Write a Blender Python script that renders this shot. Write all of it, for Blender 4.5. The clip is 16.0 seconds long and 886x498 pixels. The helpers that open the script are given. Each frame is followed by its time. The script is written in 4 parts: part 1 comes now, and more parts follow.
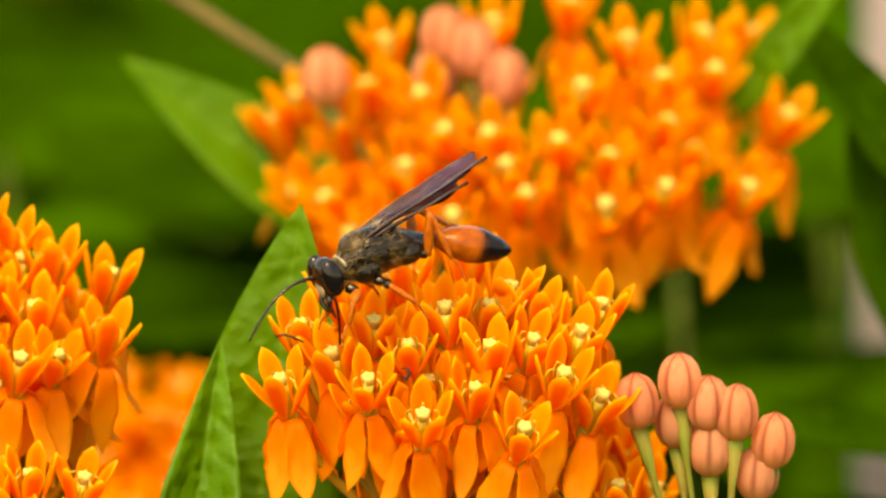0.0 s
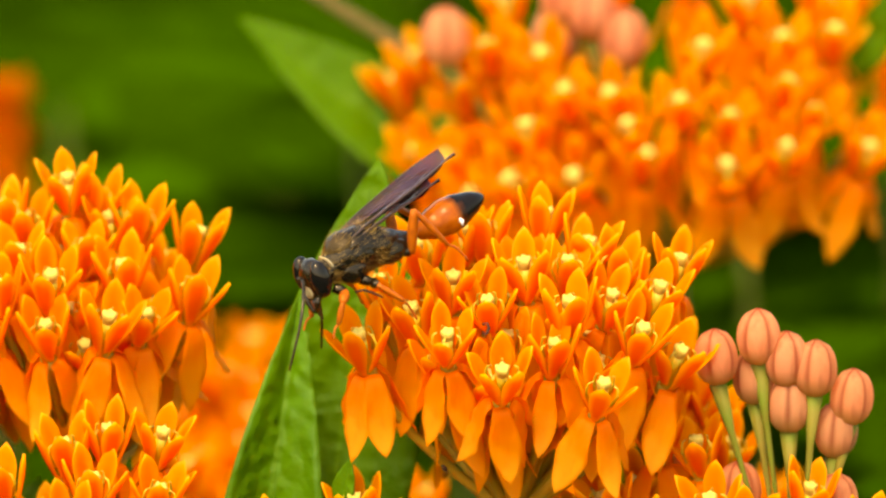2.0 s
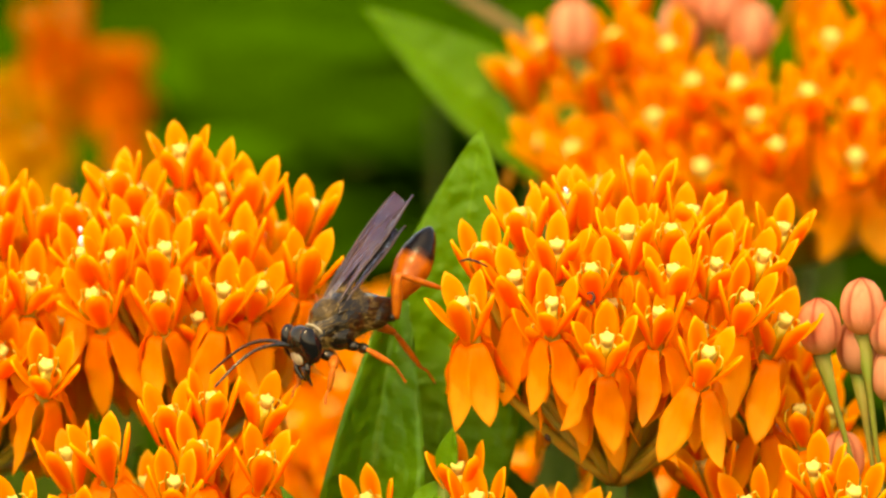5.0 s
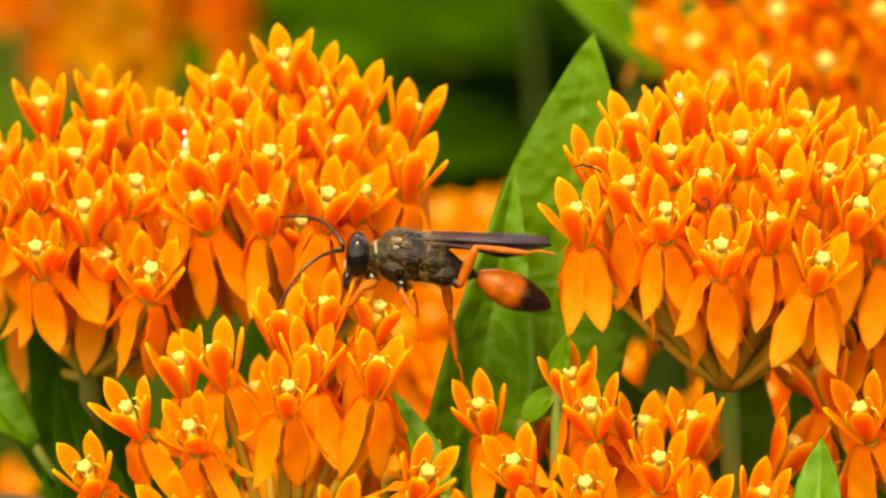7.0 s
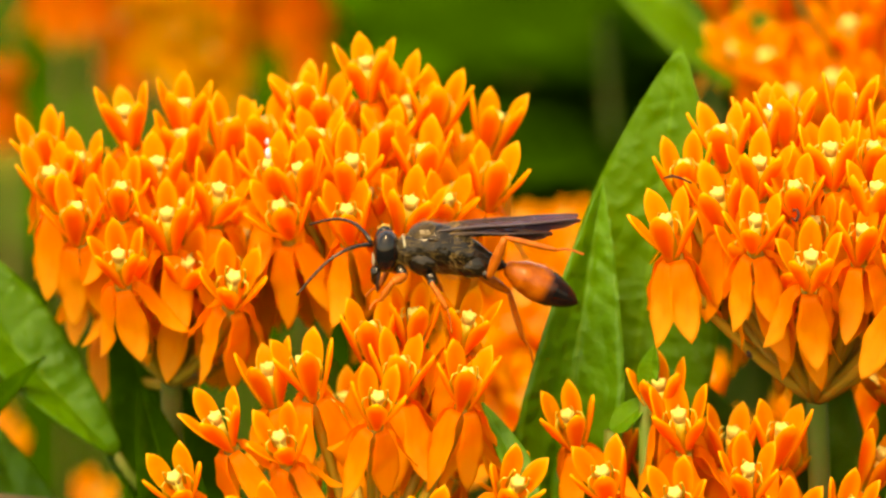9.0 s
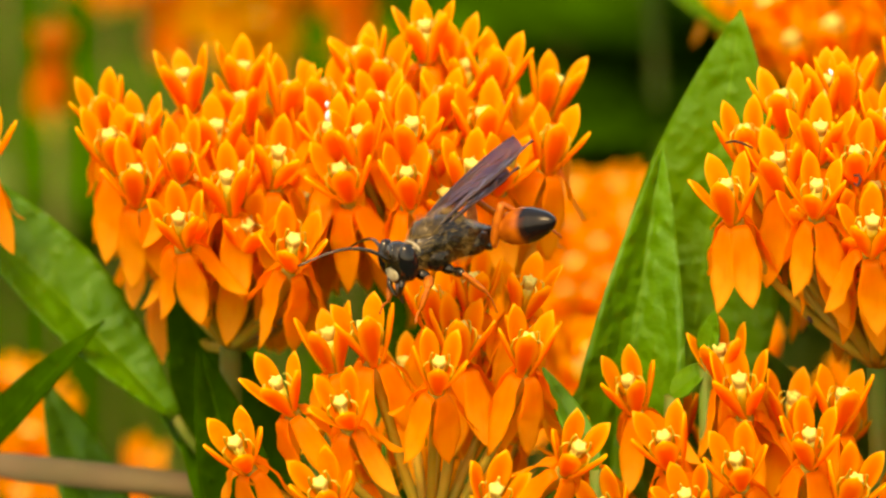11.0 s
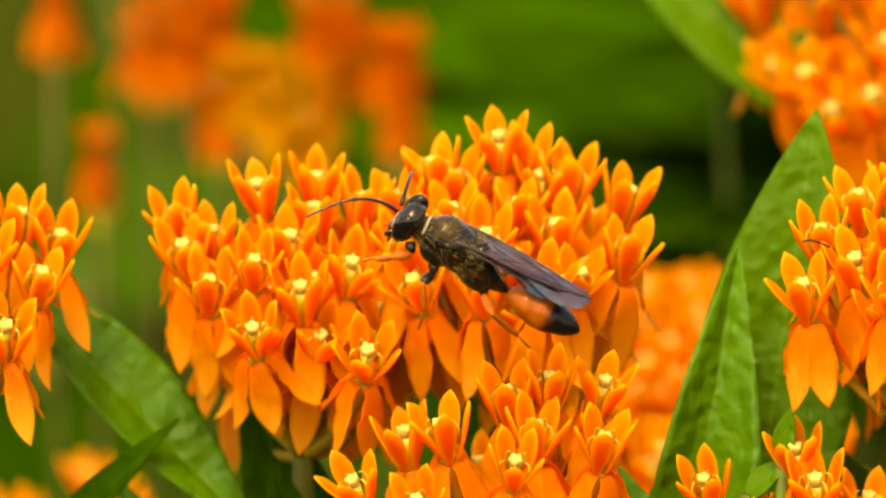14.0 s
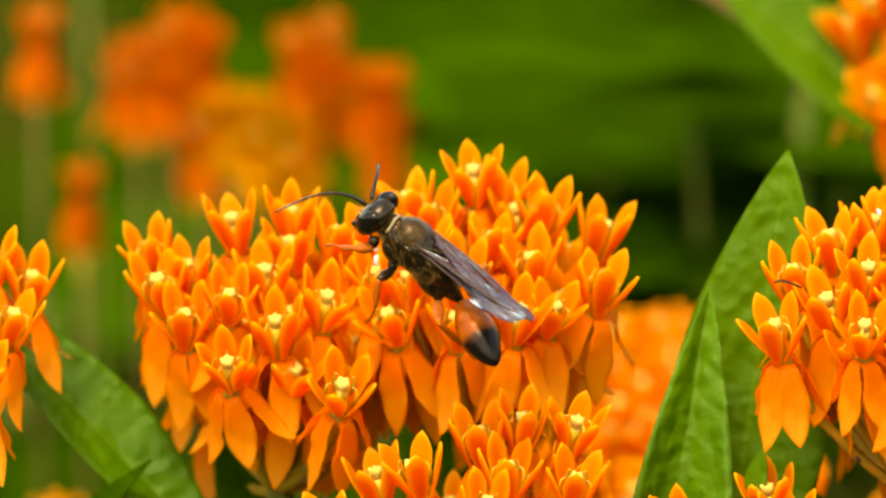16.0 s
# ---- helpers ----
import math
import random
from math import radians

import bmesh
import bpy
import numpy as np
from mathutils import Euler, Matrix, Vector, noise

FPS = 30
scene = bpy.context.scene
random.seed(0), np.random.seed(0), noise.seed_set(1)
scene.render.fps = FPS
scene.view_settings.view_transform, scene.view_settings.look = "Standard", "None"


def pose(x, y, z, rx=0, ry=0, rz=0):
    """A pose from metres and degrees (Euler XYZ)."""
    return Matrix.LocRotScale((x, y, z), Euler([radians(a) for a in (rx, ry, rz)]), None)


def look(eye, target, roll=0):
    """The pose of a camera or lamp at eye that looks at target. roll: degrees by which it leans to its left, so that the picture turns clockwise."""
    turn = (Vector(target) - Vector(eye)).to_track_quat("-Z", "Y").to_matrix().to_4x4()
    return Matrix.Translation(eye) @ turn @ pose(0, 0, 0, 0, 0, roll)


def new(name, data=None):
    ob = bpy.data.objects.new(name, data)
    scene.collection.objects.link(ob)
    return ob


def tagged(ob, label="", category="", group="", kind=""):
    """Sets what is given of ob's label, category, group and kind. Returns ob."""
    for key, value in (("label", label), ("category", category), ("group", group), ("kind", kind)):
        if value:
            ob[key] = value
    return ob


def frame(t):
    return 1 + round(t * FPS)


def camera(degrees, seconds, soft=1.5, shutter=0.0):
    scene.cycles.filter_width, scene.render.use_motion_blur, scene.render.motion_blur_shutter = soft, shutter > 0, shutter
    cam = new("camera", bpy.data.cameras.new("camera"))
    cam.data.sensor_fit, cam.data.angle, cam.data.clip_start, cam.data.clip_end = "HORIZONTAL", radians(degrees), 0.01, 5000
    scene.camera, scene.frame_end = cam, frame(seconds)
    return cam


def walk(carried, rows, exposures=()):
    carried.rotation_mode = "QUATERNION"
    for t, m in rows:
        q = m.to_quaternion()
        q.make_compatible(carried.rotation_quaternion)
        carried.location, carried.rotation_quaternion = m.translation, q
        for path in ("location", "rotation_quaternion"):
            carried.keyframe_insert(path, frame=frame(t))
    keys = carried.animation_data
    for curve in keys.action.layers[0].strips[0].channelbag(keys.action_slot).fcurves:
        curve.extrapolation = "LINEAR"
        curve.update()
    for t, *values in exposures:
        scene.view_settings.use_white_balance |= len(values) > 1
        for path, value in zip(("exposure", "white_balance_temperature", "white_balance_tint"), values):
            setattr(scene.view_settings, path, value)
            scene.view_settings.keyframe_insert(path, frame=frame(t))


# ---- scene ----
# A wasp feeds on orange butterfly milkweed; a long lens follows it by hand.
# Seconds, the eye's place across, its tilt and its turn.
PITCH = radians(18)
RIGHT = Vector((1, 0, 0))
UP = Vector((0, math.sin(PITCH), math.cos(PITCH)))
TOWARD = Vector((0, -math.cos(PITCH), math.sin(PITCH)))
HEART = Vector((0, 0, 0.45))          # the pollen head of one flower, 45 cm over the ground
REACH = 800.0                         # millimetres from the eye to that flower
PATH = [
    (0, 0.01800, 72.9272, 0.1654),
    (0.5, 0.01700, 72.8536, 0.5061),
    (1, 0.01600, 72.7628, 0.6471),
    (1.5, 0.01500, 72.6240, 0.6176),
    (2, 0.01400, 72.6154, 0.4466),
    (2.5, 0.01300, 72.5120, 0.3588),
    (3, 0.01200, 72.2905, 0.4542),
    (3.2, 0.01140, 72.3024, 0.5505),
    (5.3, 0.00510, 72.4000, 0.6379),
    (5.5, 0.00450, 72.3403, 0.7301),
    (6, 0.00300, 71.9548, 1.0540),
    (6.5, 0.00150, 71.8352, 1.1075),
    (7, 0.00000, 71.7323, 0.9945),
    (7.5, -0.00129, 71.6769, 0.9019),
    (8, -0.00257, 71.8091, 1.2003),
    (8.2, -0.00309, 71.8162, 1.2780),
    (10.3, -0.00849, 71.6516, 1.2414),
    (10.5, -0.00900, 71.5947, 1.3607),
    (11, -0.00975, 71.5587, 1.3666),
    (11.5, -0.01050, 71.8947, 1.3642),
    (12, -0.01125, 72.1234, 1.4033),
    (12.5, -0.01200, 72.2374, 1.4341),
    (13, -0.01200, 72.2438, 1.2221),
    (13.5, -0.01200, 72.3660, 1.2678),
    (14, -0.01200, 72.2451, 1.7582),
    (14.5, -0.01200, 72.2494, 1.4258),
    (15, -0.01200, 72.5194, 1.6708),
    (15.5, -0.01200, 72.3853, 1.6376),
    (16, -0.01200, 72.5328, 1.5503),
]
EYE = HEART + TOWARD * REACH * 0.001
cam = camera(6.2, 16.0, soft=2.4)
cam.data.dof.use_dof = True
cam.data.dof.focus_distance = 0.797
cam.data.dof.aperture_fstop = 30.0
walk(cam, [(t, pose(x, EYE.y, EYE.z, tilt, 0, turn)) for t, x, tilt, turn in PATH], [(0, 1.05, 9200, 10), (3, 1.12, 9200, 10), (5.5, 1.17, 9200, 10), (8, 1.15, 9200, 10), (11, 1.1, 9200, 10), (14, 1.04, 9200, 10), (16, 0.99, 9200, 10)])

# ---- light ----
SUN_UP, SUN_FROM = 60, 201            # degrees: elevation, and bearing from +y clockwise
world = bpy.data.worlds.new("world")
scene.world = world
world.use_nodes = True
wn = world.node_tree
sky = wn.nodes.new("ShaderNodeTexSky")
sky.sky_type, sky.sun_disc = "NISHITA", False
sky.sun_elevation, sky.sun_rotation = radians(SUN_UP), radians(SUN_FROM)
sky.dust_density = 3.0
wn.links.new(sky.outputs["Color"], wn.nodes["Background"].inputs["Color"])
wn.nodes["Background"].inputs["Strength"].default_value = 0.3
sun = new("sun", bpy.data.lights.new("sun", "SUN"))
sun.data.energy, sun.data.angle, sun.data.color = 1.5, radians(14), (1.0, 0.95, 0.86)
SUN_DIR = Vector((math.sin(radians(SUN_FROM)) * math.cos(radians(SUN_UP)), math.cos(radians(SUN_FROM)) * math.cos(radians(SUN_UP)), math.sin(radians(SUN_UP))))
sun.matrix_world = look(SUN_DIR * 5, (0, 0, 0))


# ---- materials ----
def material(name):
    m = bpy.data.materials.new(name)
    m.use_nodes = True
    nt = m.node_tree
    return m, nt, nt.nodes["Principled BSDF"]


def node(nt, kind, **values):
    n = nt.nodes.new(kind)
    for key, value in values.items():
        n.inputs[key].default_value = value
    return n


def mixed(nt, fac, a, b):
    n = nt.nodes.new("ShaderNodeMix")
    n.data_type = "RGBA"
    for slot, v in ((0, fac), (6, a), (7, b)):
        if isinstance(v, bpy.types.NodeSocket):
            nt.links.new(v, n.inputs[slot])
        else:
            n.inputs[slot].default_value = v if slot == 0 else (*v, 1)
    return n.outputs[2]


def ramp(nt, source, lo, hi, a=0.0, b=1.0):
    n = nt.nodes.new("ShaderNodeMapRange")
    n.inputs[1].default_value, n.inputs[2].default_value = lo, hi
    n.inputs[3].default_value, n.inputs[4].default_value = a, b
    nt.links.new(source, n.inputs[0])
    return n.outputs[0]


def noise_of(nt, per_metre, detail=3.0, stretch=(1, 1, 1)):
    tc = nt.nodes.new("ShaderNodeTexCoord")
    mp = node(nt, "ShaderNodeMapping")
    mp.inputs["Scale"].default_value = stretch
    nt.links.new(tc.outputs["Object"], mp.inputs["Vector"])
    n = node(nt, "ShaderNodeTexNoise", Scale=per_metre, Detail=detail)
    nt.links.new(mp.outputs["Vector"], n.inputs["Vector"])
    return n.outputs["Fac"]


def bump(nt, bsdf, height, strength=0.3, distance=0.0001):
    b = node(nt, "ShaderNodeBump", Strength=strength, Distance=distance)
    nt.links.new(height, b.inputs["Height"])
    nt.links.new(b.outputs["Normal"], bsdf.inputs["Normal"])


def thin(nt, bsdf, colour, share):
    """Lets light through a petal or leaf."""
    tr = nt.nodes.new("ShaderNodeBsdfTranslucent")
    if isinstance(colour, bpy.types.NodeSocket):
        nt.links.new(colour, tr.inputs["Color"])
    else:
        tr.inputs["Color"].default_value = (*colour, 1)
    mx = node(nt, "ShaderNodeMixShader", Fac=share)
    nt.links.new(bsdf.outputs[0], mx.inputs[1])
    nt.links.new(tr.outputs[0], mx.inputs[2])
    nt.links.new(mx.outputs[0], nt.nodes["Material Output"].inputs["Surface"])


def lot(nt):
    return nt.nodes.new("ShaderNodeObjectInfo").outputs["Random"]


def attribute(nt, name):
    n = nt.nodes.new("ShaderNodeAttribute")
    n.attribute_name = name
    return n.outputs["Fac"]


def petal_material(name, pale, deep, streak, edge=(0.97, 0.54, 0.02)):
    """Orange petal tissue: hue by the piece, mottling, long fine ribs, a redder streak by its pigmentation or painted
    shade, a paler rim.
    """
    m, nt, b = material(name)
    base = mixed(nt, lot(nt), pale, deep)
    base = mixed(nt, ramp(nt, noise_of(nt, 420), 0.4, 0.65, 0.0, 0.8), base, deep)
    base = mixed(nt, ramp(nt, noise_of(nt, 1500, 2.0, (1, 1, 0.18)), 0.52, 0.74, 0.0, 0.3), base, streak)
    base = mixed(nt, attribute(nt, "pigment_shade"), base, streak)
    base = mixed(nt, attribute(nt, "rim"), base, edge)
    nt.links.new(base, b.inputs["Base Color"])
    b.inputs["Roughness"].default_value = 0.62
    b.inputs["Specular IOR Level"].default_value = 0.16
    bump(nt, b, noise_of(nt, 1900, 3.0, (1, 1, 0.2)), 0.6, 0.00022)
    thin(nt, b, base, 0.69)
    return m


def plain(name, colour, other, rough=0.5, per_metre=700, metal=0.0, spec=0.5, relief=0.25):
    m, nt, b = material(name)
    nt.links.new(mixed(nt, ramp(nt, noise_of(nt, per_metre), 0.35, 0.7), colour, other), b.inputs["Base Color"])
    b.inputs["Roughness"].default_value, b.inputs["Metallic"].default_value = rough, metal
    b.inputs["Specular IOR Level"].default_value = spec
    bump(nt, b, noise_of(nt, per_metre * 3), relief, 0.0001)
    return m


def leaf_material(name, colour, other, rib, gloss=0.22, span=0.0):
    """Leaf blade with a pale midrib and side veins, by its length and breadth."""
    m, nt, b = material(name)
    along, across = attribute(nt, "along"), attribute(nt, "across")
    mid = ramp(nt, across, 0.0, 0.05, 1.0, 0.0)
    slope = nt.nodes.new("ShaderNodeMath")
    slope.operation = "MULTIPLY_ADD"
    nt.links.new(across, slope.inputs[0])
    slope.inputs[1].default_value = -0.1
    nt.links.new(along, slope.inputs[2])
    comb = nt.nodes.new("ShaderNodeMath")
    comb.operation = "MULTIPLY"
    nt.links.new(slope.outputs[0], comb.inputs[0])
    comb.inputs[1].default_value = 9.0
    saw = nt.nodes.new("ShaderNodeMath")
    saw.operation = "PINGPONG"
    nt.links.new(comb.outputs[0], saw.inputs[0])
    saw.inputs[1].default_value = 0.5
    vein = ramp(nt, saw.outputs[0], 0.0, 0.14, 1.0, 0.0)
    base = mixed(nt, ramp(nt, noise_of(nt, 120), 0.3, 0.7), colour, other)
    base = mixed(nt, ramp(nt, noise_of(nt, 900), 0.45, 0.8, 0.0, 0.5), base, other)
    # span: single leaves darken at random, standing for shaded gaps in the foliage.
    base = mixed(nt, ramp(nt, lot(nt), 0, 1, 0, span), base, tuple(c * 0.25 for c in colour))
    base = mixed(nt, ramp(nt, vein, 0, 1, 0, 0.05), base, rib)
    base = mixed(nt, ramp(nt, mid, 0, 1, 0, 0.4), base, rib)
    nt.links.new(base, b.inputs["Base Color"])
    b.inputs["Roughness"].default_value, b.inputs["Specular IOR Level"].default_value = 0.48 if gloss > 0.05 else 0.8, gloss
    b.inputs["IOR"].default_value = 1.5 if gloss > 0.05 else 1.06
    high = nt.nodes.new("ShaderNodeMath")
    high.operation = "SUBTRACT"
    cells = node(nt, "ShaderNodeTexVoronoi", Scale=620.0)
    cells.feature = "SMOOTH_F1"
    nt.links.new(nt.nodes.new("ShaderNodeTexCoord").outputs["Object"], cells.inputs["Vector"])
    rough = nt.nodes.new("ShaderNodeMath")
    rough.operation = "ADD"
    nt.links.new(ramp(nt, cells.outputs["Distance"], 0, 0.8, 0.9, 0), rough.inputs[0])
    nt.links.new(ramp(nt, noise_of(nt, 300), 0, 1, 0, 1.6), rough.inputs[1])
    nt.links.new(rough.outputs[0], high.inputs[0])
    nt.links.new(ramp(nt, vein, 0, 1, 0, 0.03), high.inputs[1])
    bump(nt, b, high.outputs[0], 0.85, 0.0006)
    thin(nt, b, base, 0.3)
    return m


PETAL = petal_material("petal", (0.94, 0.47, 0.03), (0.92, 0.39, 0.016), (0.87, 0.24, 0.01), (0.94, 0.5, 0.04))
HOOD = petal_material("hood", (0.94, 0.47, 0.025), (0.92, 0.38, 0.012), (0.85, 0.16, 0.006), (0.95, 0.52, 0.035))
# Red copy for far clusters: a redder hue, with their shade put in.
PETAL_RED = petal_material("petal_red", (0.78, 0.22, 0.004), (0.72, 0.17, 0.003), (0.68, 0.13, 0.002), (0.78, 0.25, 0.005))
PETAL_GOLD = petal_material("petal_gold", (0.78, 0.4, 0.006), (0.72, 0.35, 0.005), (0.68, 0.27, 0.004), (0.78, 0.42, 0.01))
POLLEN = plain("pollen_head", (0.5, 0.39, 0.075), (0.4, 0.27, 0.035), 0.6, 1900, 0.0, 0.2)
COLUMN = plain("column", (0.55, 0.36, 0.015), (0.42, 0.38, 0.03), 0.5, 1200)
BUD_STALK = plain("bud_stalk", (0.1, 0.13, 0.012), (0.17, 0.13, 0.02), 0.6, 300, 0.0, 0.12)
PEDICEL = plain("pedicel", (0.27, 0.2, 0.018), (0.36, 0.19, 0.015), 0.55, 300, 0.0, 0.12)
STALK = plain("stalk", (0.085, 0.062, 0.014), (0.12, 0.078, 0.02), 0.7, 150, 0.0, 0.12)
DRY = plain("dry_stalk", (0.2, 0.12, 0.05), (0.15, 0.11, 0.04), 0.7, 150, 0.0, 0.12)
STEM = plain("stem", (0.07, 0.12, 0.01), (0.11, 0.1, 0.014), 0.6, 200, 0.0, 0.12)
BUD = petal_material("bud", (0.86, 0.43, 0.21), (0.78, 0.34, 0.15), (0.36, 0.06, 0.02), (0.3, 0.26, 0.04))
LEAF = leaf_material("leaf", (0.082, 0.195, 0.004), (0.055, 0.145, 0.003), (0.14, 0.27, 0.015), 0.16)
LEAF_PALE = leaf_material("leaf_pale", (0.07, 0.157, 0.003), (0.05, 0.122, 0.002), (0.12, 0.24, 0.008), 0.08)
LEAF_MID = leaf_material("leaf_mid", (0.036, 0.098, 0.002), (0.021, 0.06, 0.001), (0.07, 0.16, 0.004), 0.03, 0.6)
# Darkest green: shade between the leaves of the bed is put into it.
LEAF_DARK = leaf_material("leaf_dark", (0.032, 0.088, 0.001), (0.016, 0.05, 0.001), (0.07, 0.17, 0.003), 0.02, 0.95)
POST = plain("weathered_wood", (0.3, 0.24, 0.2), (0.22, 0.17, 0.14), 0.8, 40, 0.0, 0.2, 0.5)
WITHERED = plain("withered", (0.03, 0.013, 0.006), (0.05, 0.02, 0.008), 0.7, 900, 0.0, 0.1)
SPECK = plain("white_speck", (0.6, 0.56, 0.5), (0.5, 0.44, 0.38), 0.6, 900)
SOIL = plain("soil", (0.03, 0.034, 0.003), (0.016, 0.026, 0.002), 0.95, 30, 0.0, 0.0, 0.6)


# ---- mesh makers, in millimetres ----
MM = 0.001


def mesh_of(name, verts, faces, mats, slots=None, **attrs):
    """A smooth mesh from millimetre points; attrs: a number for each point."""
    me = bpy.data.meshes.new(name)
    me.from_pydata([(x * MM, y * MM, z * MM) for x, y, z in verts], [], faces)
    for m in mats:
        me.materials.append(m)
    me.polygons.foreach_set("use_smooth", [True] * len(me.polygons))
    if slots:
        me.polygons.foreach_set("material_index", slots)
    for key, values in attrs.items():
        me.attributes.new(key, "FLOAT", "POINT").data.foreach_set("value", values)
    me.update()
    return me


def piece(name, me, parent, m=None, label=""):
    ob = new(name, me)
    ob.parent = parent
    if m is not None:
        ob.matrix_basis = m
    return tagged(ob, label)


def merged(*shapes):
    """Shapes of (points, faces, slot) in one list each."""
    verts, faces, slots = [], [], []
    for v, f, s in shapes:
        n = len(verts)
        verts += list(v)
        faces += [tuple(i + n for i in face) for face in f]
        slots += [s] * len(f)
    return verts, faces, slots


def loft(rings, close=True):
    """Skin over rings of equally many points."""
    n = len(rings[0])
    verts = [p for ring in rings for p in ring]
    faces = [(i * n + j, i * n + (j + 1) % n, (i + 1) * n + (j + 1) % n, (i + 1) * n + j) for i in range(len(rings) - 1) for j in range(n)]
    if close:
        faces += [tuple(range(n - 1, -1, -1)), tuple((len(rings) - 1) * n + j for j in range(n))]
    return verts, faces


def tube(points, radii, sides=7):
    """A round tube along points."""
    pts = [Vector(p) for p in points]
    rings, side = [], None
    for i, p in enumerate(pts):
        d = (pts[min(i + 1, len(pts) - 1)] - pts[max(i - 1, 0)]).normalized()
        side = (side or (Vector((0, 0, 1)) if abs(d.z) < 0.9 else Vector((1, 0, 0))))
        side = (side - d * side.dot(d)).normalized()
        up = d.cross(side)
        r = radii[i] if isinstance(radii, (list, tuple)) else radii
        rings.append([tuple(p + (side * math.cos(a) + up * math.sin(a)) * r) for a in (2 * math.pi * k / sides for k in range(sides))])
    return loft(rings)


def ellipsoid(c, r, n=12, m=9):
    rings = []
    for i in range(m):
        a = math.pi * (i + 0.001 if i == 0 else (i - 0.001 if i == m - 1 else i)) / (m - 1)
        rings.append([(c[0] + r[0] * math.sin(a) * math.cos(b), c[1] + r[1] * math.sin(a) * math.sin(b), c[2] - r[2] * math.cos(a)) for b in (2 * math.pi * k / n for k in range(n))])
    return loft(rings)


def shell(line, width, cup, thick, rows, cols, pigment_shade):
    """A cupped blade with two skins. line(s): radius and height; width(s): half breadth."""
    verts, pig = [], []
    for side in (0, 1):
        for i in range(rows):
            s = i / (rows - 1)
            (r0, z0), (r1, z1) = line(max(s - 0.02, 0)), line(min(s + 0.02, 1))
            t = Vector((r1 - r0, 0, z1 - z0)).normalized()
            normal = Vector((t.z, 0, -t.x))
            r, z = line(s)
            for j in range(cols):
                u = 2 * j / (cols - 1) - 1
                w = max(width(s), 0.02)
                p = Vector((r, 0, z)) + Vector((0, w * math.sin(u * cup) / math.sin(cup) if cup > 0.01 else w * u, 0))
                p -= normal * (w * (1 - math.cos(u * cup)) + side * thick * (1 - 0.8 * abs(u) ** 3))
                verts.append(tuple(p))
                pig.append(pigment_shade(s, u))
    n = rows * cols
    faces = []
    for i in range(rows - 1):
        for j in range(cols - 1):
            a = i * cols + j
            faces += [(a, a + 1, a + cols + 1, a + cols), (n + a, n + a + cols, n + a + cols + 1, n + a + 1)]
    rim = [j for j in range(cols)] + [i * cols + cols - 1 for i in range(1, rows)] + [(rows - 1) * cols + j for j in range(cols - 2, -1, -1)] + [i * cols for i in range(rows - 2, 0, -1)]
    faces += [(rim[k], n + rim[k], n + rim[(k + 1) % len(rim)], rim[(k + 1) % len(rim)]) for k in range(len(rim))]
    return verts, faces, pig


# ---- one milkweed flower: five hoods, five turned-back petals, a pollen head ----
def hood_mesh(tall, lean, inner):
    """A spoon-shaped upright hood: narrow foot, broad blade, blunt point; inner: how red its inside is."""
    line = lambda s: (0.8 + (3.0 + lean) * s - 0.75 * s ** 3, -4.15 + tall * s)

    def width(s):
        blade = 0.4 + 0.76 * math.sin(math.pi / 2 * min(s / 0.64, 1)) ** 1.6
        return blade * max(0.0, 1 - max(0.0, (s - 0.6) / 0.4) ** 2.3) ** 0.82

    outside = lambda s, u: max(0.0, 1 - (u / 0.68) ** 4) * max(0.0, min(1.0, 2.4 * math.sin(math.pi * min(1, s * 1.1)) - 0.4))
    edge = lambda s, u: min(0.75, 0.6 * max(0.0, (abs(u) - 0.6) / 0.4) ** 1.5 * min(1, 2 * s) + 0.8 * max(0.0, (s - 0.85) / 0.15))
    v, f, pig = shell(line, width, 0.95, 0.3, 13, 11, outside)
    spots = [(i // 11 / 12, 2 * (i % 11) / 10 - 1) for i in range(143)]
    pig = [0.95 * p for p in pig[:143]] + [inner * max(0.0, 1 - (u / 0.6) ** 2) * math.sin(math.pi * s) for s, u in spots]
    rim = [edge(s, u) for s, u in spots] * 2
    return mesh_of("hood", v, f, [HOOD], pigment_shade=pig, rim=rim)


def petal_mesh(flare, curl, twist, long=8.5, broad=1.8):
    """A broad hanging petal with a creased shoulder and a pointed tip."""
    line = lambda s: (0.8 * math.sin(min(s * 5, 1) * math.pi / 2) + flare * (s ** 1.2 + 0.5 * s ** 3), 0.25 * math.sin(min(s * 6, 1) * math.pi) - long * s ** 1.08 + curl * s ** 4)
    width = lambda s: broad * max(0.0, math.sin(math.pi * (0.12 + 0.88 * s ** 1.15))) ** 0.8
    # The redder top puts the hood's cast shade into the petal colour.
    v, f, pig = shell(line, width, 0.4, 0.13, 13, 7, lambda s, u: max(0.0, 0.95 - 1.9 * s) + 0.12 * max(0.0, 1 - abs(u) * 4))
    bent = []
    for x, y, z in v:
        d = -z / long
        a = twist * d
        w = 0.1 * math.sin(1.9 * z + 4 * flare) * y + 0.12 * math.exp(-((d - 0.34) / 0.1) ** 2)
        bent.append((x + a * y + w, y * (1 - 0.15 * abs(a)) + 0.35 * twist * d * d, z))
    rim = [0.5 * min(1.0, max(0.0, (i // 7 / 12 - 0.3) / 0.5)) for _ in (0, 1) for i in range(91)]
    return mesh_of("petal", bent, f, [PETAL], pigment_shade=pig, rim=rim)


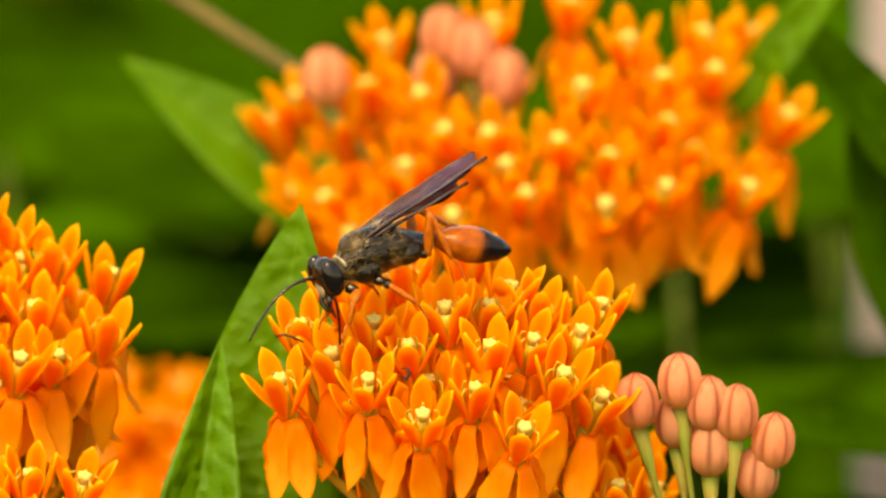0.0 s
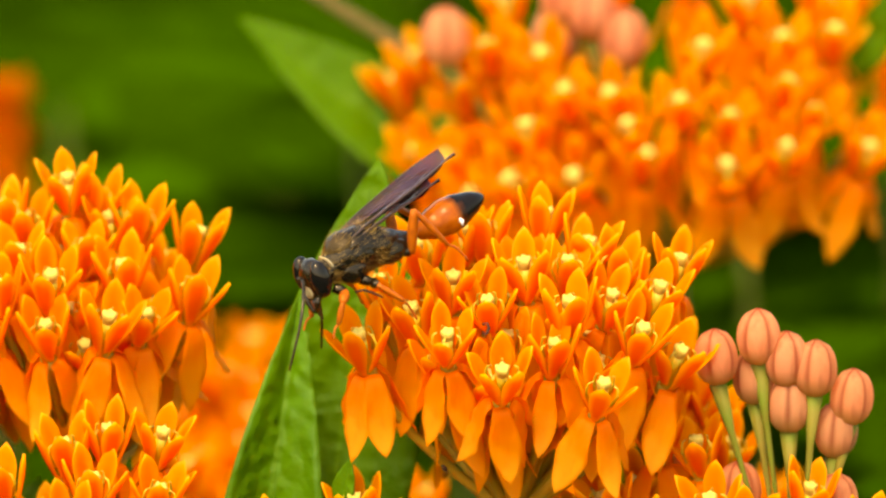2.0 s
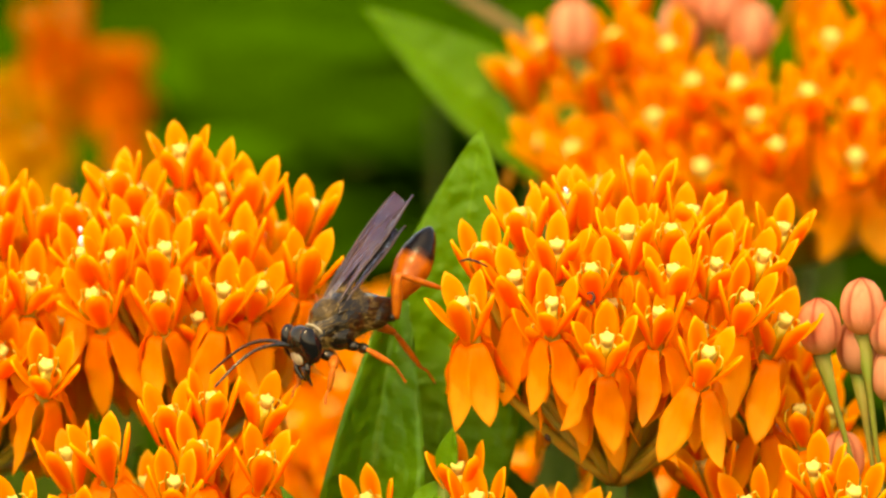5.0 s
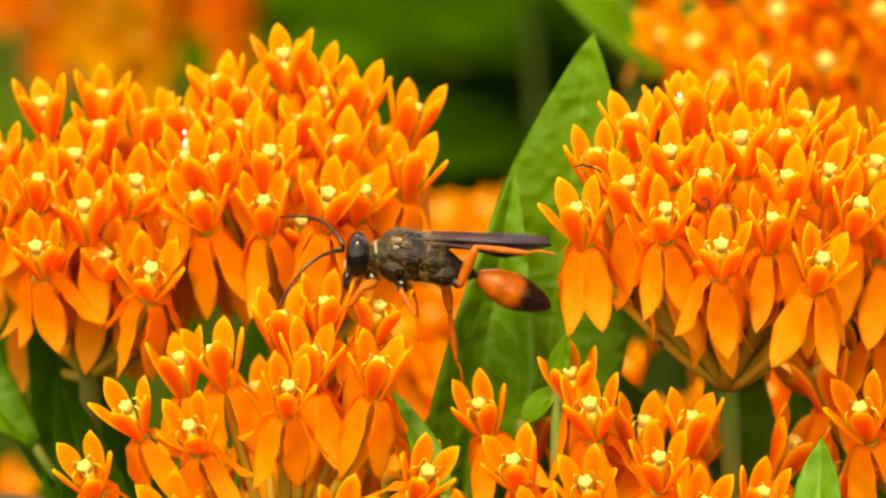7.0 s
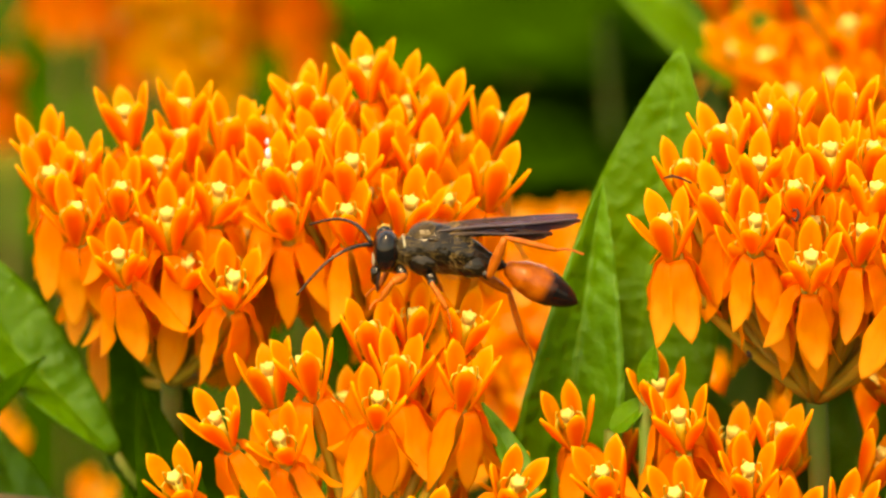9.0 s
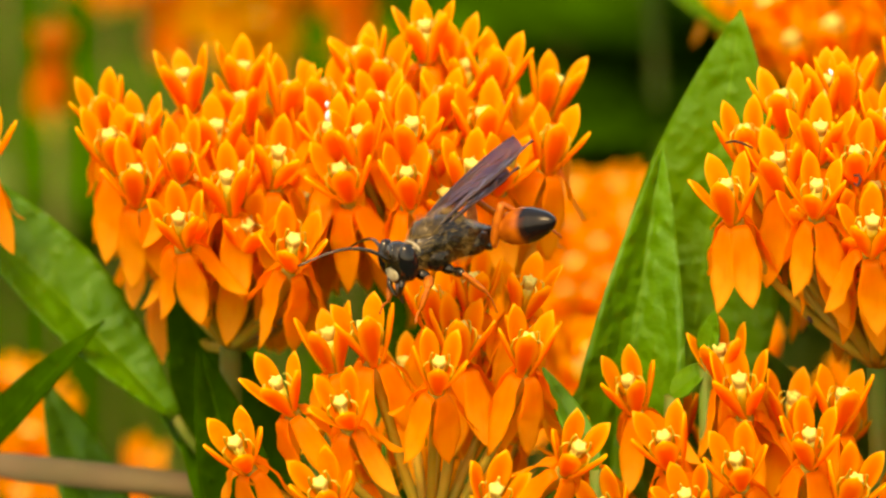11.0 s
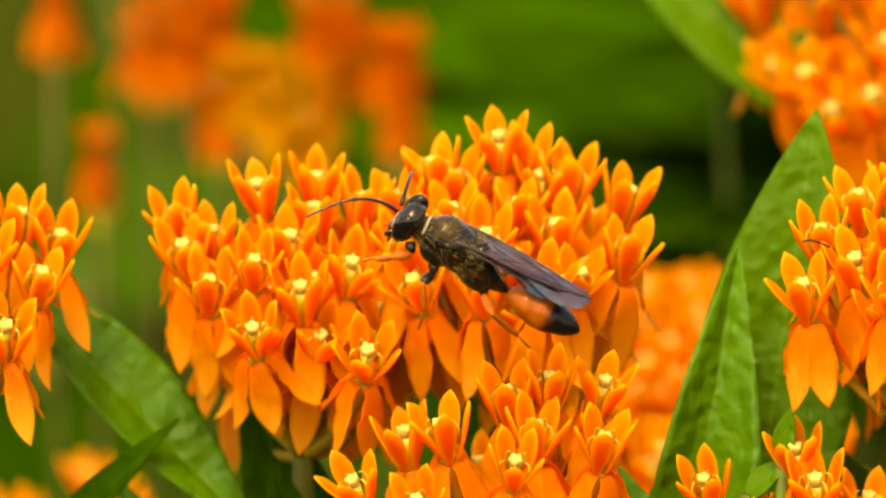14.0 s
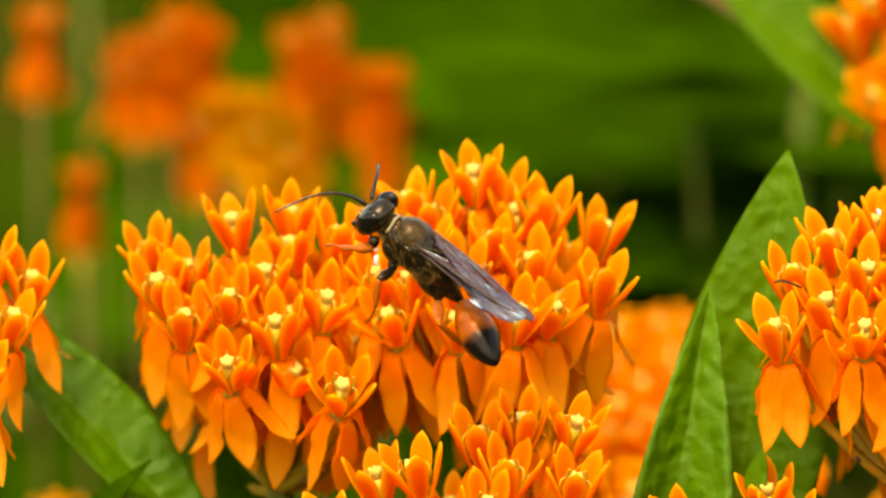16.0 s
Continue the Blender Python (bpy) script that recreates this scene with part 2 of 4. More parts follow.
def heart_mesh():
    col = tube([(0, 0, -4.3), (0, 0, -1.6), (0, 0, -0.5)], [0.75, 0.5, 0.62], 10)
    rings = []
    for z, r in ((-0.55, 0.42), (-0.3, 0.6), (0.25, 0.72), (0.6, 0.7), (0.76, 0.52), (0.66, 0.28), (0.6, 0.05)):
        rings.append([(r * (1 + 0.12 * math.cos(5 * a)) * math.cos(a), r * (1 + 0.12 * math.cos(5 * a)) * math.sin(a), z + 0.08 * math.cos(5 * a) * (r > 0.3)) for a in (2 * math.pi * k / 20 for k in range(20))])
    head = loft(rings)
    horns = []
    for k in range(5):
        a = 2 * math.pi * k / 5
        pts = [(r * math.cos(a), r * math.sin(a), z) for r, z in ((1.2, -2.2), (1.7, -0.7), (1.55, 0.25), (1.05, 0.6))]
        horns.append((*tube(pts, [0.17, 0.16, 0.12, 0.03], 5), 1))
    v, f, s = merged((*col, 1), (*head, 0), *horns)
    return mesh_of("flower_heart", v, f, [POLLEN, COLUMN], s)


HOODS = [hood_mesh(6.6, 0.25, 0.25), hood_mesh(7.1, -0.05, 0.75), hood_mesh(6.1, 0.5, 0.1), hood_mesh(6.7, 0.3, 0.5)]
PETALS = [petal_mesh(1.2, 0.0, 0.15, 8.6, 1.65), petal_mesh(2.1, 0.5, -0.25, 8.4, 1.6), petal_mesh(0.9, -0.3, 0.3, 8.8, 1.5), petal_mesh(2.0, 0.8, 0.2, 8.2, 1.65), petal_mesh(1.5, 0.3, -0.35, 8.6, 1.75), petal_mesh(2.7, 1.2, -0.15, 8.0, 1.4)]
HEARTS = heart_mesh()


def tinted(meshes, mat):
    copies = [me.copy() for me in meshes]
    for me in copies:
        me.materials[0] = mat
    return copies


TINTS = {"orange": (HOODS, PETALS), "red": (tinted(HOODS, PETAL_RED), tinted(PETALS, PETAL_RED)), "gold": (tinted(HOODS, PETAL_GOLD), tinted(PETALS, PETAL_GOLD))}


def at(right, up, toward=0.0):
    """A place in the slanted plane that faces the eye, in millimetres from the HEART flower."""
    return HEART + (RIGHT * right + UP * up + TOWARD * toward) * MM


def aimed(place, axis, spin=0.0, size=1.0):
    turn = Vector(axis).to_track_quat("Z", "Y").to_matrix().to_4x4()
    return Matrix.Translation(place) @ turn @ pose(0, 0, 0, 0, 0, spin) @ Matrix.Scale(size, 4)


def flower(thing, place, axis, joint, rng, size=1.0, tint="orange", spin=None):
    """One flower on its stalk; place, joint and axis in the thing's space. spin: degrees by which a hood turns from the open side of the bed."""
    x = (TOWARD - axis * axis.dot(TOWARD)).normalized()
    m = Matrix((x, axis.cross(x), axis)).transposed().to_4x4()
    m.translation = place
    m = m @ pose(0, 0, 0, 0, 0, rng.uniform(0, 72) if spin is None else spin) @ Matrix.Scale(size, 4)
    back = m.inverted()
    a, b = back @ joint, Vector((0, 0, -4.15 * MM))
    pts = [(1 - s) ** 3 * a + 3 * s * (1 - s) ** 2 * (a * 0.55 + b * 0.45 + Vector((0, 0, -0.0035))) + 3 * s * s * (1 - s) * (b + Vector((0, 0, -0.0045))) + s ** 3 * b for s in (k / 7 for k in range(8))]
    v, f = tube([p * 1000 for p in pts], [0.62, 0.58, 0.55, 0.53, 0.52, 0.53, 0.58, 0.95], 7)
    ob = piece("flower", mesh_of("pedicel", v, f, [PEDICEL]), thing, m)
    piece("flower_heart", HEARTS, ob, None, "pale yellow pollen head on its column")
    for k in range(5):
        piece("hood", rng.choice(TINTS[tint][0]), ob, pose(0, 0, 0, rng.uniform(-5, 5), rng.uniform(-6, 7), 72 * k + rng.uniform(-5, 5)))
        piece("petal", rng.choice(TINTS[tint][1]), ob, pose(0, 0, 0, 0, 0, 72 * k + 36 + rng.uniform(-9, 9)) @ pose(0.001, 0, -0.0041, rng.uniform(-9, 9), rng.choice((6, 4, 2, -1, -6)) + rng.uniform(-6, 4), rng.uniform(-12, 12)))
    return ob


def cluster(thing, joint, spots, plane, radius, rng, rear=0, size=1.0, upright=0.58, tint="orange", face=0.18, inner=0):
    """An umbel: flowers stand on a dome round the joint. joint: right, up, toward; spots: right, up, as seen in that plane."""
    base = thing.matrix_basis.translation
    centre = at(*joint)
    placed, spins = [], []
    for r, u, *spin in spots:
        for _ in range(3):
            w = joint[2] + math.sqrt(max(radius ** 2 - (r - joint[0]) ** 2 - (u - joint[1]) ** 2, (0.12 * radius) ** 2))
            k = (REACH - w) / (REACH - plane)
        if not spin and rear:
            w, k = w - 2.5, k + 2.5 / (REACH - plane)
        placed.append(at(r * k, u * k, w))
        spins.append(spin[0] if spin else None)
    tries = 0
    while inner > 0 and tries < 900:
        tries += 1
        a, e = rng.uniform(math.pi, 2 * math.pi), radians(rng.uniform(58, 86))
        if abs(math.cos(a)) * math.cos(e) > 0.42:
            continue
        p = centre + Vector((math.cos(a) * math.cos(e), math.sin(a) * math.cos(e), math.sin(e))) * radius * MM * rng.uniform(0.72, 0.84)
        if all((p - q).length > 4.3 * MM for q in placed):
            placed.append(p)
            spins.append(None)
            inner -= 1
    tries = 0
    while rear > 0 and tries < 600:
        tries += 1
        a, e = rng.uniform(0.0, math.pi), radians(rng.uniform(6, 88))
        if abs(math.cos(a)) * math.cos(e) > (0.42 if e < 0.4 else 0.5):
            continue
        d = Vector((math.cos(a) * math.cos(e), math.sin(a) * math.cos(e), math.sin(e)))
        p = centre + d * radius * MM * rng.uniform(0.86, 0.98)
        if all((p - q).length > 5.2 * MM for q in placed):
            placed.append(p)
            spins.append(None)
            rear -= 1
    for p, spin in zip(placed, spins):
        out = (p - centre).normalized()
        axis = (out * (1 - upright) + Vector((0, 0, 1)) * upright + TOWARD * face + Vector((rng.uniform(-0.1, 0.1), rng.uniform(-0.1, 0.1), 0))).normalized()
        flower(thing, p - base, axis, centre - base, rng, size * rng.uniform(0.91, 1.03), tint, spin)


def bud_mesh():
    rings = []
    for i in range(11):
        s = i / 10
        r = 2.1 * (1 - abs(2 * (0.02 + 0.975 * s) - 1) ** 2.15) ** 0.5 * (1.0 - 0.04 * s)
        rings.append([(r * (1 - 0.11 * math.exp(-(math.sin(2.5 * a) / 0.25) ** 2)) * math.cos(a), r * (1 - 0.11 * math.exp(-(math.sin(2.5 * a) / 0.25) ** 2)) * math.sin(a), 5.4 * s) for a in (2 * math.pi * k / 30 for k in range(30))])
    v, f = loft(rings)
    pig = [0.75 * math.exp(-(math.sin(2.5 * 2 * math.pi * k / 30) / 0.2) ** 2) * min(1, 3 * i / 10) + (0.5 if i > 9 else 0.0) for i in range(11) for k in range(30)]
    return mesh_of("bud", v, f, [BUD], pigment_shade=pig, rim=[max(0.0, 0.85 - 2.2 * i / 10) for i in range(11) for k in range(30)])


BUDS = bud_mesh()


def bud(thing, place, axis, joint, rng, size=1.0):
    m = aimed(place - Vector(axis) * 2.7 * MM * size, axis, rng.uniform(0, 72), size)
    a = m.inverted() @ joint
    pts = [a.lerp(Vector((0, 0, 0.1 * MM)), s) + Vector((0, 0, -0.003)) * math.sin(math.pi * s) for s in (k / 6 for k in range(7))]
    v, f = tube([p * 1000 for p in pts], [0.27, 0.24, 0.23, 0.23, 0.26, 0.36, 0.9], 7)
    ob = piece("bud_stalk", mesh_of("bud_stalk", v, f, [BUD_STALK]), thing, m)
    piece("bud", BUDS, ob, None, "closed salmon-pink bud with five seams")


def stem(thing, top, foot_shift=(0, 0), radius=1.4, name="stem", mat=None):
    """A stem from the ground to top."""
    base = thing.matrix_basis.translation
    foot = Vector((0, 0, -0.03))
    head = top - base
    pts = [foot.lerp(head, s) + Vector((foot_shift[0] * math.sin(math.pi * s), foot_shift[1] * math.sin(math.pi * s), 0)) for s in (k / 12 for k in range(13))]
    v, f = tube([p * 1000 for p in pts], [radius * (1.15 - 0.35 * k / 12) for k in range(13)], 9)
    piece(name, mesh_of(name, v, f, [mat or STEM]), thing)
    return [p + base for p in pts]


def on_stem(line, z):
    """The place on a stem's line nearest to a height."""
    return min((a.lerp(b, k / 4) for a, b in zip(line, line[1:]) for k in range(5)), key=lambda p: abs(p.z - z))


def leaf_stalk(thing, line, root):
    """The short stalk that joins a leaf to its stem."""
    base = thing.matrix_basis.translation
    a = on_stem(line, root.z - 0.006) - base
    b = root - base
    pts = [a.lerp(b, k / 5) - Vector((0, 0, 0.003 * math.sin(math.pi * k / 5))) for k in range(6)]
    v, f = tube([p * 1000 for p in pts], [0.8, 0.7, 0.65, 0.6, 0.55, 0.5], 7)
    piece("leaf_stalk", mesh_of("leaf_stalk", v, f, [STEM]), thing)


def leaf_mesh(length, width, fold=0.25, droop=0.15, wave=0.0, mat=None, taper=1.0, rows=28, cols=13, seed=0.0):
    """A blade along +x, its face up along +z; fold: how steeply its halves rise."""
    verts, along, across, faces = [], [], [], []
    for side in (0, 1):
        for i in range(rows):
            s = i / (rows - 1)
            w = max(0.5 * width * math.sin(math.pi * min(0.03 + 0.97 * s ** (0.8 * taper), 1)) ** 0.85 * (1 - 0.25 * s), 0.05)
            for j in range(cols):
                u = 2 * j / (cols - 1) - 1
                y, lift = w * u, abs(u) * w * fold
                z = lift - droop * length * s * s + wave * w * math.sin(9 * s + 2.5 * u + seed) * abs(u) - side * 0.25 - 0.12 * math.exp(-(u / 0.1) ** 2)
                verts.append((length * s, y * math.cos(fold * 0.6), z))
                along.append(s)
                across.append(abs(u))
    n = rows * cols
    for i in range(rows - 1):
        for j in range(cols - 1):
            a = i * cols + j
            faces += [(a, a + cols, a + cols + 1, a + 1), (n + a, n + a + 1, n + a + cols + 1, n + a + cols)]
    rim = [j for j in range(cols)] + [i * cols + cols - 1 for i in range(1, rows)] + [(rows - 1) * cols + j for j in range(cols - 2, -1, -1)] + [i * cols for i in range(rows - 2, 0, -1)]
    faces += [(rim[k], rim[(k + 1) % len(rim)], n + rim[(k + 1) % len(rim)], n + rim[k]) for k in range(len(rim))]
    return mesh_of("leaf", verts, faces, [mat or LEAF], along=along, across=across)


def leaf(thing, root, tip, face, width, label="", **shape):
    """A leaf from root to tip (world places), its face turned to the way given."""
    base = thing.matrix_basis.translation
    x = (tip - root)
    length = x.length * 1000
    x.normalize()
    z = (Vector(face) - x * x.dot(Vector(face))).normalized()
    m = Matrix((x, z.cross(x), z)).transposed().to_4x4()
    m.translation = root - base
    return piece("leaf", leaf_mesh(length, width, **shape), thing, m, label)


def plant(name, label, foot, category="flower", group="milkweed plants"):
    ob = new(name)
    ob.empty_display_size = 0.02
    ob.matrix_basis = Matrix.Translation(foot)
    return tagged(ob, label, category, group)


# ---- ground ----
def ground():
    n, verts, faces = 60, [], []
    for i in range(n + 1):
        for j in range(n + 1):
            u, v = 2 * i / n - 1, 2 * j / n - 1
            x, y = 60 * u ** 3, 60 * v ** 3
            verts.append((x * 1000, y * 1000, 25 * noise.noise((x * 3, y * 3, 0)) - 30))
    faces = [(i * (n + 1) + j, (i + 1) * (n + 1) + j, (i + 1) * (n + 1) + j + 1, i * (n + 1) + j + 1) for i in range(n) for j in range(n)]
    tagged(new("ground", mesh_of("ground", verts, faces, [SOIL])), "dark soil under the flower bed", "ground", kind="structure")


ground()

# ---- the flowering plants ----
SPOTS_A = [(-0.1, 0.0, -16), (8.6, 0.1, -14), (14.0, -3.4, 36), (23.9, -4.7, 0), (9.0, 5.7, 36), (15.9, 7.1, 36), (20.4, 3.3, 20), (24.9, 7.5, 0), (29.1, 4.8, 36), (27.6, 0.7, 0), (22.1, 9.1, -20), (1.7, 5.4, 0), (5.3, 8.8, -10), (31.0, 7.5), (19.0, -0.8), (5.0, 2.6), (12.4, 3.4), (24.5, 4.0), (11.8, 10.6), (17.9, 12.0), (20.1, 7.3), (31.2, -1.5), (9.6, 10.3)]
SPOTS_B1 = [(-61.8, 7.8, 10), (-61.1, 4.5, 5), (-53.7, 10.6, 36), (-48.0, 8.4, 36), (-54.1, 3.1, 0), (-54.3, -3.6, 36), (-44.4, 3.0, 36), (-42.9, -5.7, -3), (-43.1, 9.4, 5), (-58.2, 6.0), (-50.5, 5.5), (-49.5, 0.5), (-58.5, 1.0), (-47.8, 11.4), (-40.8, 6.0)]
SPOTS_B2 = [(-39.3, 5.4, 5), (-36.5, 5.1, 25), (-34.1, 11.8, -3), (-29.8, 15.6, -30), (-31.2, 5.9, -12), (-25.6, 11.8, -28), (-25.4, 1.8, 32), (-16.8, 10.2, -15), (-17.0, 5.0, 8), (-22.5, 12.0, 0), (-36.3, 12.9, 10), (-40.1, 9.6, -8), (-27.0, 14.2), (-34.5, 8.4), (-28.0, 9.0), (-21.8, 2.2), (-38.3, 1.3), (-24.2, 6.9), (-31.7, 1.0)]
SPOTS_D = [(-35.2, -13.9, 12), (-28.0, -17.3, 0), (-19.3, -15.0, 0), (-24.5, -9.2, 20), (-19.2, -9.5, 36), (-28.7, -10.6, 0), (-43.6, -19.4, -25), (-37.5, -21.2, 0), (-47.6, -25.2, 0), (-14.5, -25.4, 0), (-39.4, -29.1), (-22.5, -29.6)]
SPOTS_E = [(-9.5, -19.0, 12), (-0.6, -15.9, 36), (1.3, -18.9, 33), (11.2, -20.2, 15), (-6.1, -24.5, 0), (8.0, -24.1, -18), (-14.9, -25.0), (0.9, -26.5), (18.1, -27.4), (26.3, -25.3), (12.5, -28.5), (21.0, -22.5), (-4.0, -30.0), (-12.0, -31.0)]
SPOTS_F = [(29.0, -9.0), (38.5, -18.5), (28.0, -19.5), (50.5, -19.0), (33.1, -10.4), (34.5, -16.1), (44.3, -15.0), (23.9, -15.9)]
SPOTS_H = [(23.2, -16.3, 36), (30.9, -1.1), (33.0, -3.9), (29.7, -7.3), (35.3, -7.3), (31.2, -12.4), (27.2, -14.7), (36.8, -10.7)]
BUDS_F = [(34.9, -1.9), (39.1, 0.1), (38.8, -3.8), (44.7, -3.0), (42.2, -6.6), (48.4, -5.8), (46.9, -9.1), (41.9, -2.1), (37.4, -15.0), (46.9, -16.1)]
SPOTS_C = [(4.5, 28.1, 0), (12.1, 23.9, 36), (-0.2, 21.1, 0), (21.4, 27.6, 15), (29.2, 26.7, 0), (25.6, 20.8, -15), (17.4, 18.4, 15), (34.5, 19.6, 0), (41.2, 28.7, 0), (54.4, 29.6, 20), (50.2, 21.6, -30), (7.6, 32.8, 0), (13.7, 31.9, 0), (5.9, 16.3, 0), (3.1, 20.3), (16.4, 27.9), (23.4, 24.1), (31.7, 32.8), (34.8, 25.0), (40.6, 33.8), (44.2, 25.6), (9.4, 37.8), (-2.9, 28.9), (21.6, 40.0), (36.7, 38.0), (46.3, 34.6), (30.1, 42.0), (-0.4, 31.7), (10.3, 17.9), (41.1, 21.7), (44.8, 38.7), (50.5, 38.7)]
BUDS_C = [(3.0, 34.0), (16.2, 38.7), (22.9, 34.0), (19.4, 37.1), (15.3, 34.3)]
SPOTS_G = [(-80.5, 3.0), (-83.0, 7.5), (-82.5, -2.0), (-73.1, 4.2), (-75.0, 0.5), (-78.6, -4.8), (-77.0, 6.3)]


def foot_under(right, up, toward, dx=0.0, dy=0.0):
    p = at(right, up, toward)
    return Vector((p.x + dx, p.y + dy, 0.0))


def main_plant():
    rng = random.Random(11)
    th = plant("milkweed_plant", "orange butterfly milkweed with a full open flower cluster", foot_under(15, -18, -16, 0.02, 0.01))
    cluster(th, (15.1, -17.7, -15.6), SPOTS_A, 0.0, 27.5, rng, rear=16, inner=8)
    line = stem(th, at(15.1, -17.7, -15.6))
    leaf_stalk(th, line, at(-6, -36, -27))
    leaf_stalk(th, line, at(-12.4, -38, -18))
    leaf(th, at(-6, -36, -27), at(1.4, 17.9, -24), TOWARD + UP * 0.5 - RIGHT * 0.1, 19, "light green lance-shaped leaf", fold=0.15, droop=0.0, wave=0.05, mat=LEAF_PALE, taper=1.35)
    leaf(th, at(-12.4, -38, -18), at(-6.4, 4.0, -16), TOWARD + RIGHT * 0.15 + UP * 0.3, 13, "green folded leaf with a crinkled surface", fold=0.75, droop=0.0, wave=0.14)
    return th


def left_plant():
    rng = random.Random(5)
    th = plant("milkweed_plant", "orange butterfly milkweed with two joined clusters and a broad leaf", foot_under(-40, -14, -32, -0.01, 0.02))
    cluster(th, (-50.1, -16.5, -30), SPOTS_B1, -10, 25, rng, rear=15, inner=8)
    cluster(th, (-28.8, -13.0, -30), SPOTS_B2, -10, 25, rng, rear=17, inner=8)
    line = stem(th, at(-50.1, -16.5, -30))
    leaf_stalk(th, line, at(-55.8, -23.8, -33))
    leaf(th, at(-55.8, -23.8, -33), at(-84.3, 6.5, -30), TOWARD + UP * 0.7 + RIGHT * 0.2, 11, "broad mid-green leaf with a pale midrib", fold=0.45, droop=0.05, wave=0.08, taper=1.25)
    leaf_stalk(th, line, at(-46, -42, -27))
    leaf_stalk(th, line, at(-44, -44, -36))
    leaf(th, at(-44, -44, -36), at(-57, -6, -38), TOWARD + UP * 0.5, 13, "", fold=0.3, droop=0.03, wave=0.08, mat=LEAF_DARK)
    line = stem(th, at(-28.8, -13.0, -30))
    leaf_stalk(th, line, at(-30, -40, -24))
    # Darker green here puts the shading before the stem into the leaf.
    leaf(th, at(-46, -42, -27), at(-53, -16, -25), TOWARD + UP * 0.5, 9, "", fold=0.35, droop=0.04, wave=0.08, mat=LEAF_DARK)
    leaf(th, at(-30, -40, -24), at(-24, -12, -24), TOWARD + UP * 0.5, 8, "", fold=0.35, droop=0.04, wave=0.08)
    base = th.matrix_basis.translation
    for r, u, w, size in ((-39.7, 6.8, -15, 0.7), (-39.9, 8.0, -16, 0.4)):
        v, f = ellipsoid((0, 0, 0), (0.5 * size, 0.4 * size, 0.9 * size), 10, 7)
        piece("white_speck", mesh_of("white_speck", v, f, [SPECK]), th, Matrix.Translation(at(r, u, w) - base), "small white speck")
    return th


def front_plants():
    rng = random.Random(21)
    th = plant("milkweed_plant", "low orange milkweed cluster standing in front", foot_under(-29, -36, -4))
    cluster(th, (-29.0, -36.0, -6.0), SPOTS_D, 8, 25, rng, rear=8, upright=0.5, face=0.28, size=1.0)
    stem(th, at(-29.0, -36.0, -6.0))
    th2 = plant("milkweed_plant", "low orange milkweed cluster with spreading flowers", foot_under(4, -42, -8))
    cluster(th2, (4, -42.0, -10.0), SPOTS_E, 5, 24, rng, rear=8, upright=0.5, face=0.28, size=1.0)
    stem(th2, at(4, -42.0, -10.0))
    th3 = plant("milkweed_plant", "milkweed stem with salmon-pink closed buds and a few open flowers", foot_under(40, -32, -12))
    cluster(th3, (38.0, -33.0, -12.0), SPOTS_F, -8, 20, rng, rear=0, upright=0.5, face=0.28)
    cluster(th3, (31.0, -34.0, -38.0), SPOTS_H, -22, 25, rng, rear=0, upright=0.42, face=0.25)
    stem(th3, at(31.0, -34.0, -38.0))
    base = th3.matrix_basis.translation
    for r, u in BUDS_F:
        w = -8 + rng.uniform(-3, 3)
        out = Vector(((r - 42) * 0.012, rng.uniform(-0.1, 0.1), 1)).normalized()
        bud(th3, at(r, u, w) - base, out, at(43, -26, -10) - base, rng, 1.06)
    stem(th3, at(43, -26, -10))
    th4 = plant("milkweed_plant", "orange milkweed cluster with a narrow olive leaf", foot_under(-78, -20, -22))
    cluster(th4, (-86, -18, -22), SPOTS_G, -5, 24, rng, rear=0)
    line = stem(th4, at(-86, -18, -22))
    leaf_stalk(th4, line, at(-78, -30, -29))
    leaf(th4, at(-78, -30, -29), at(-63.4, -13.6, -27), TOWARD + UP, 5, "", fold=0.4, droop=0.05, mat=LEAF_MID)


def low_leaves():
    """Leafy shoots that fill the space below the clusters."""
    rng = random.Random(31)
    for root, tip, w in (((18, -46, -24), (15, -7, -22), 12), ((29, -46, -26), (28, -8, -24), 12), ((20, -36, -24), (23, -16, -20), 7), ((21, -40, -22), (26, -22, -14), 6), ((14, -36, -34), (2, -14, -36), 9), ((24, -36, -30), (34, -12, -34), 10), ((-40, -36, -34), (-34, -14, -40), 9), ((-46, -34, -36), (-58, -22, -40), 8),
                         ((-20, -40, -20), (-13, -17, -18), 5), ((44, -40, -30), (52, -18, -36), 10), ((-24, -36, -44), (-30, -10, -46), 10), ((30, -44, -26), (42, -20, -30), 8), ((-62, -40, -44), (-70, -20, -46), 8),
                         ((23.3, -32.2, 6), (23.7, -21.8, 4), 5.5), ((-12.7, -27.8, -2), (-17.8, -17.6, -4), 3.6), ((-5.4, -20.7, -10), (-1.2, -17.0, -8), 3.2), ((-2.0, -16.8, -8), (-1.2, -12.0, -6), 2.6)):
        top = at(*root)
        th = plant("leafy_shoot", "young green leafy shoot between the flower stems", Vector((top.x + rng.uniform(-0.01, 0.01), top.y + 0.005, 0)), "plant", "leafy shoots")
        line = stem(th, top, radius=0.9)
        leaf(th, top, at(*tip), TOWARD + UP * 0.6 + RIGHT * rng.uniform(-0.4, 0.4), w, "", fold=0.3, droop=0.05, wave=0.06, seed=rng.uniform(0, 6))
        for k in range(4):
            p = on_stem(line, top.z - 0.03 - 0.035 * k)
            a = 2.4 * k + rng.uniform(0, 6)
            leaf(th, p, p + Vector((math.cos(a), math.sin(a), 0.5)).normalized() * 0.028, (0, -0.3, 1), 8, "", fold=0.3, droop=0.15, rows=14, cols=7)


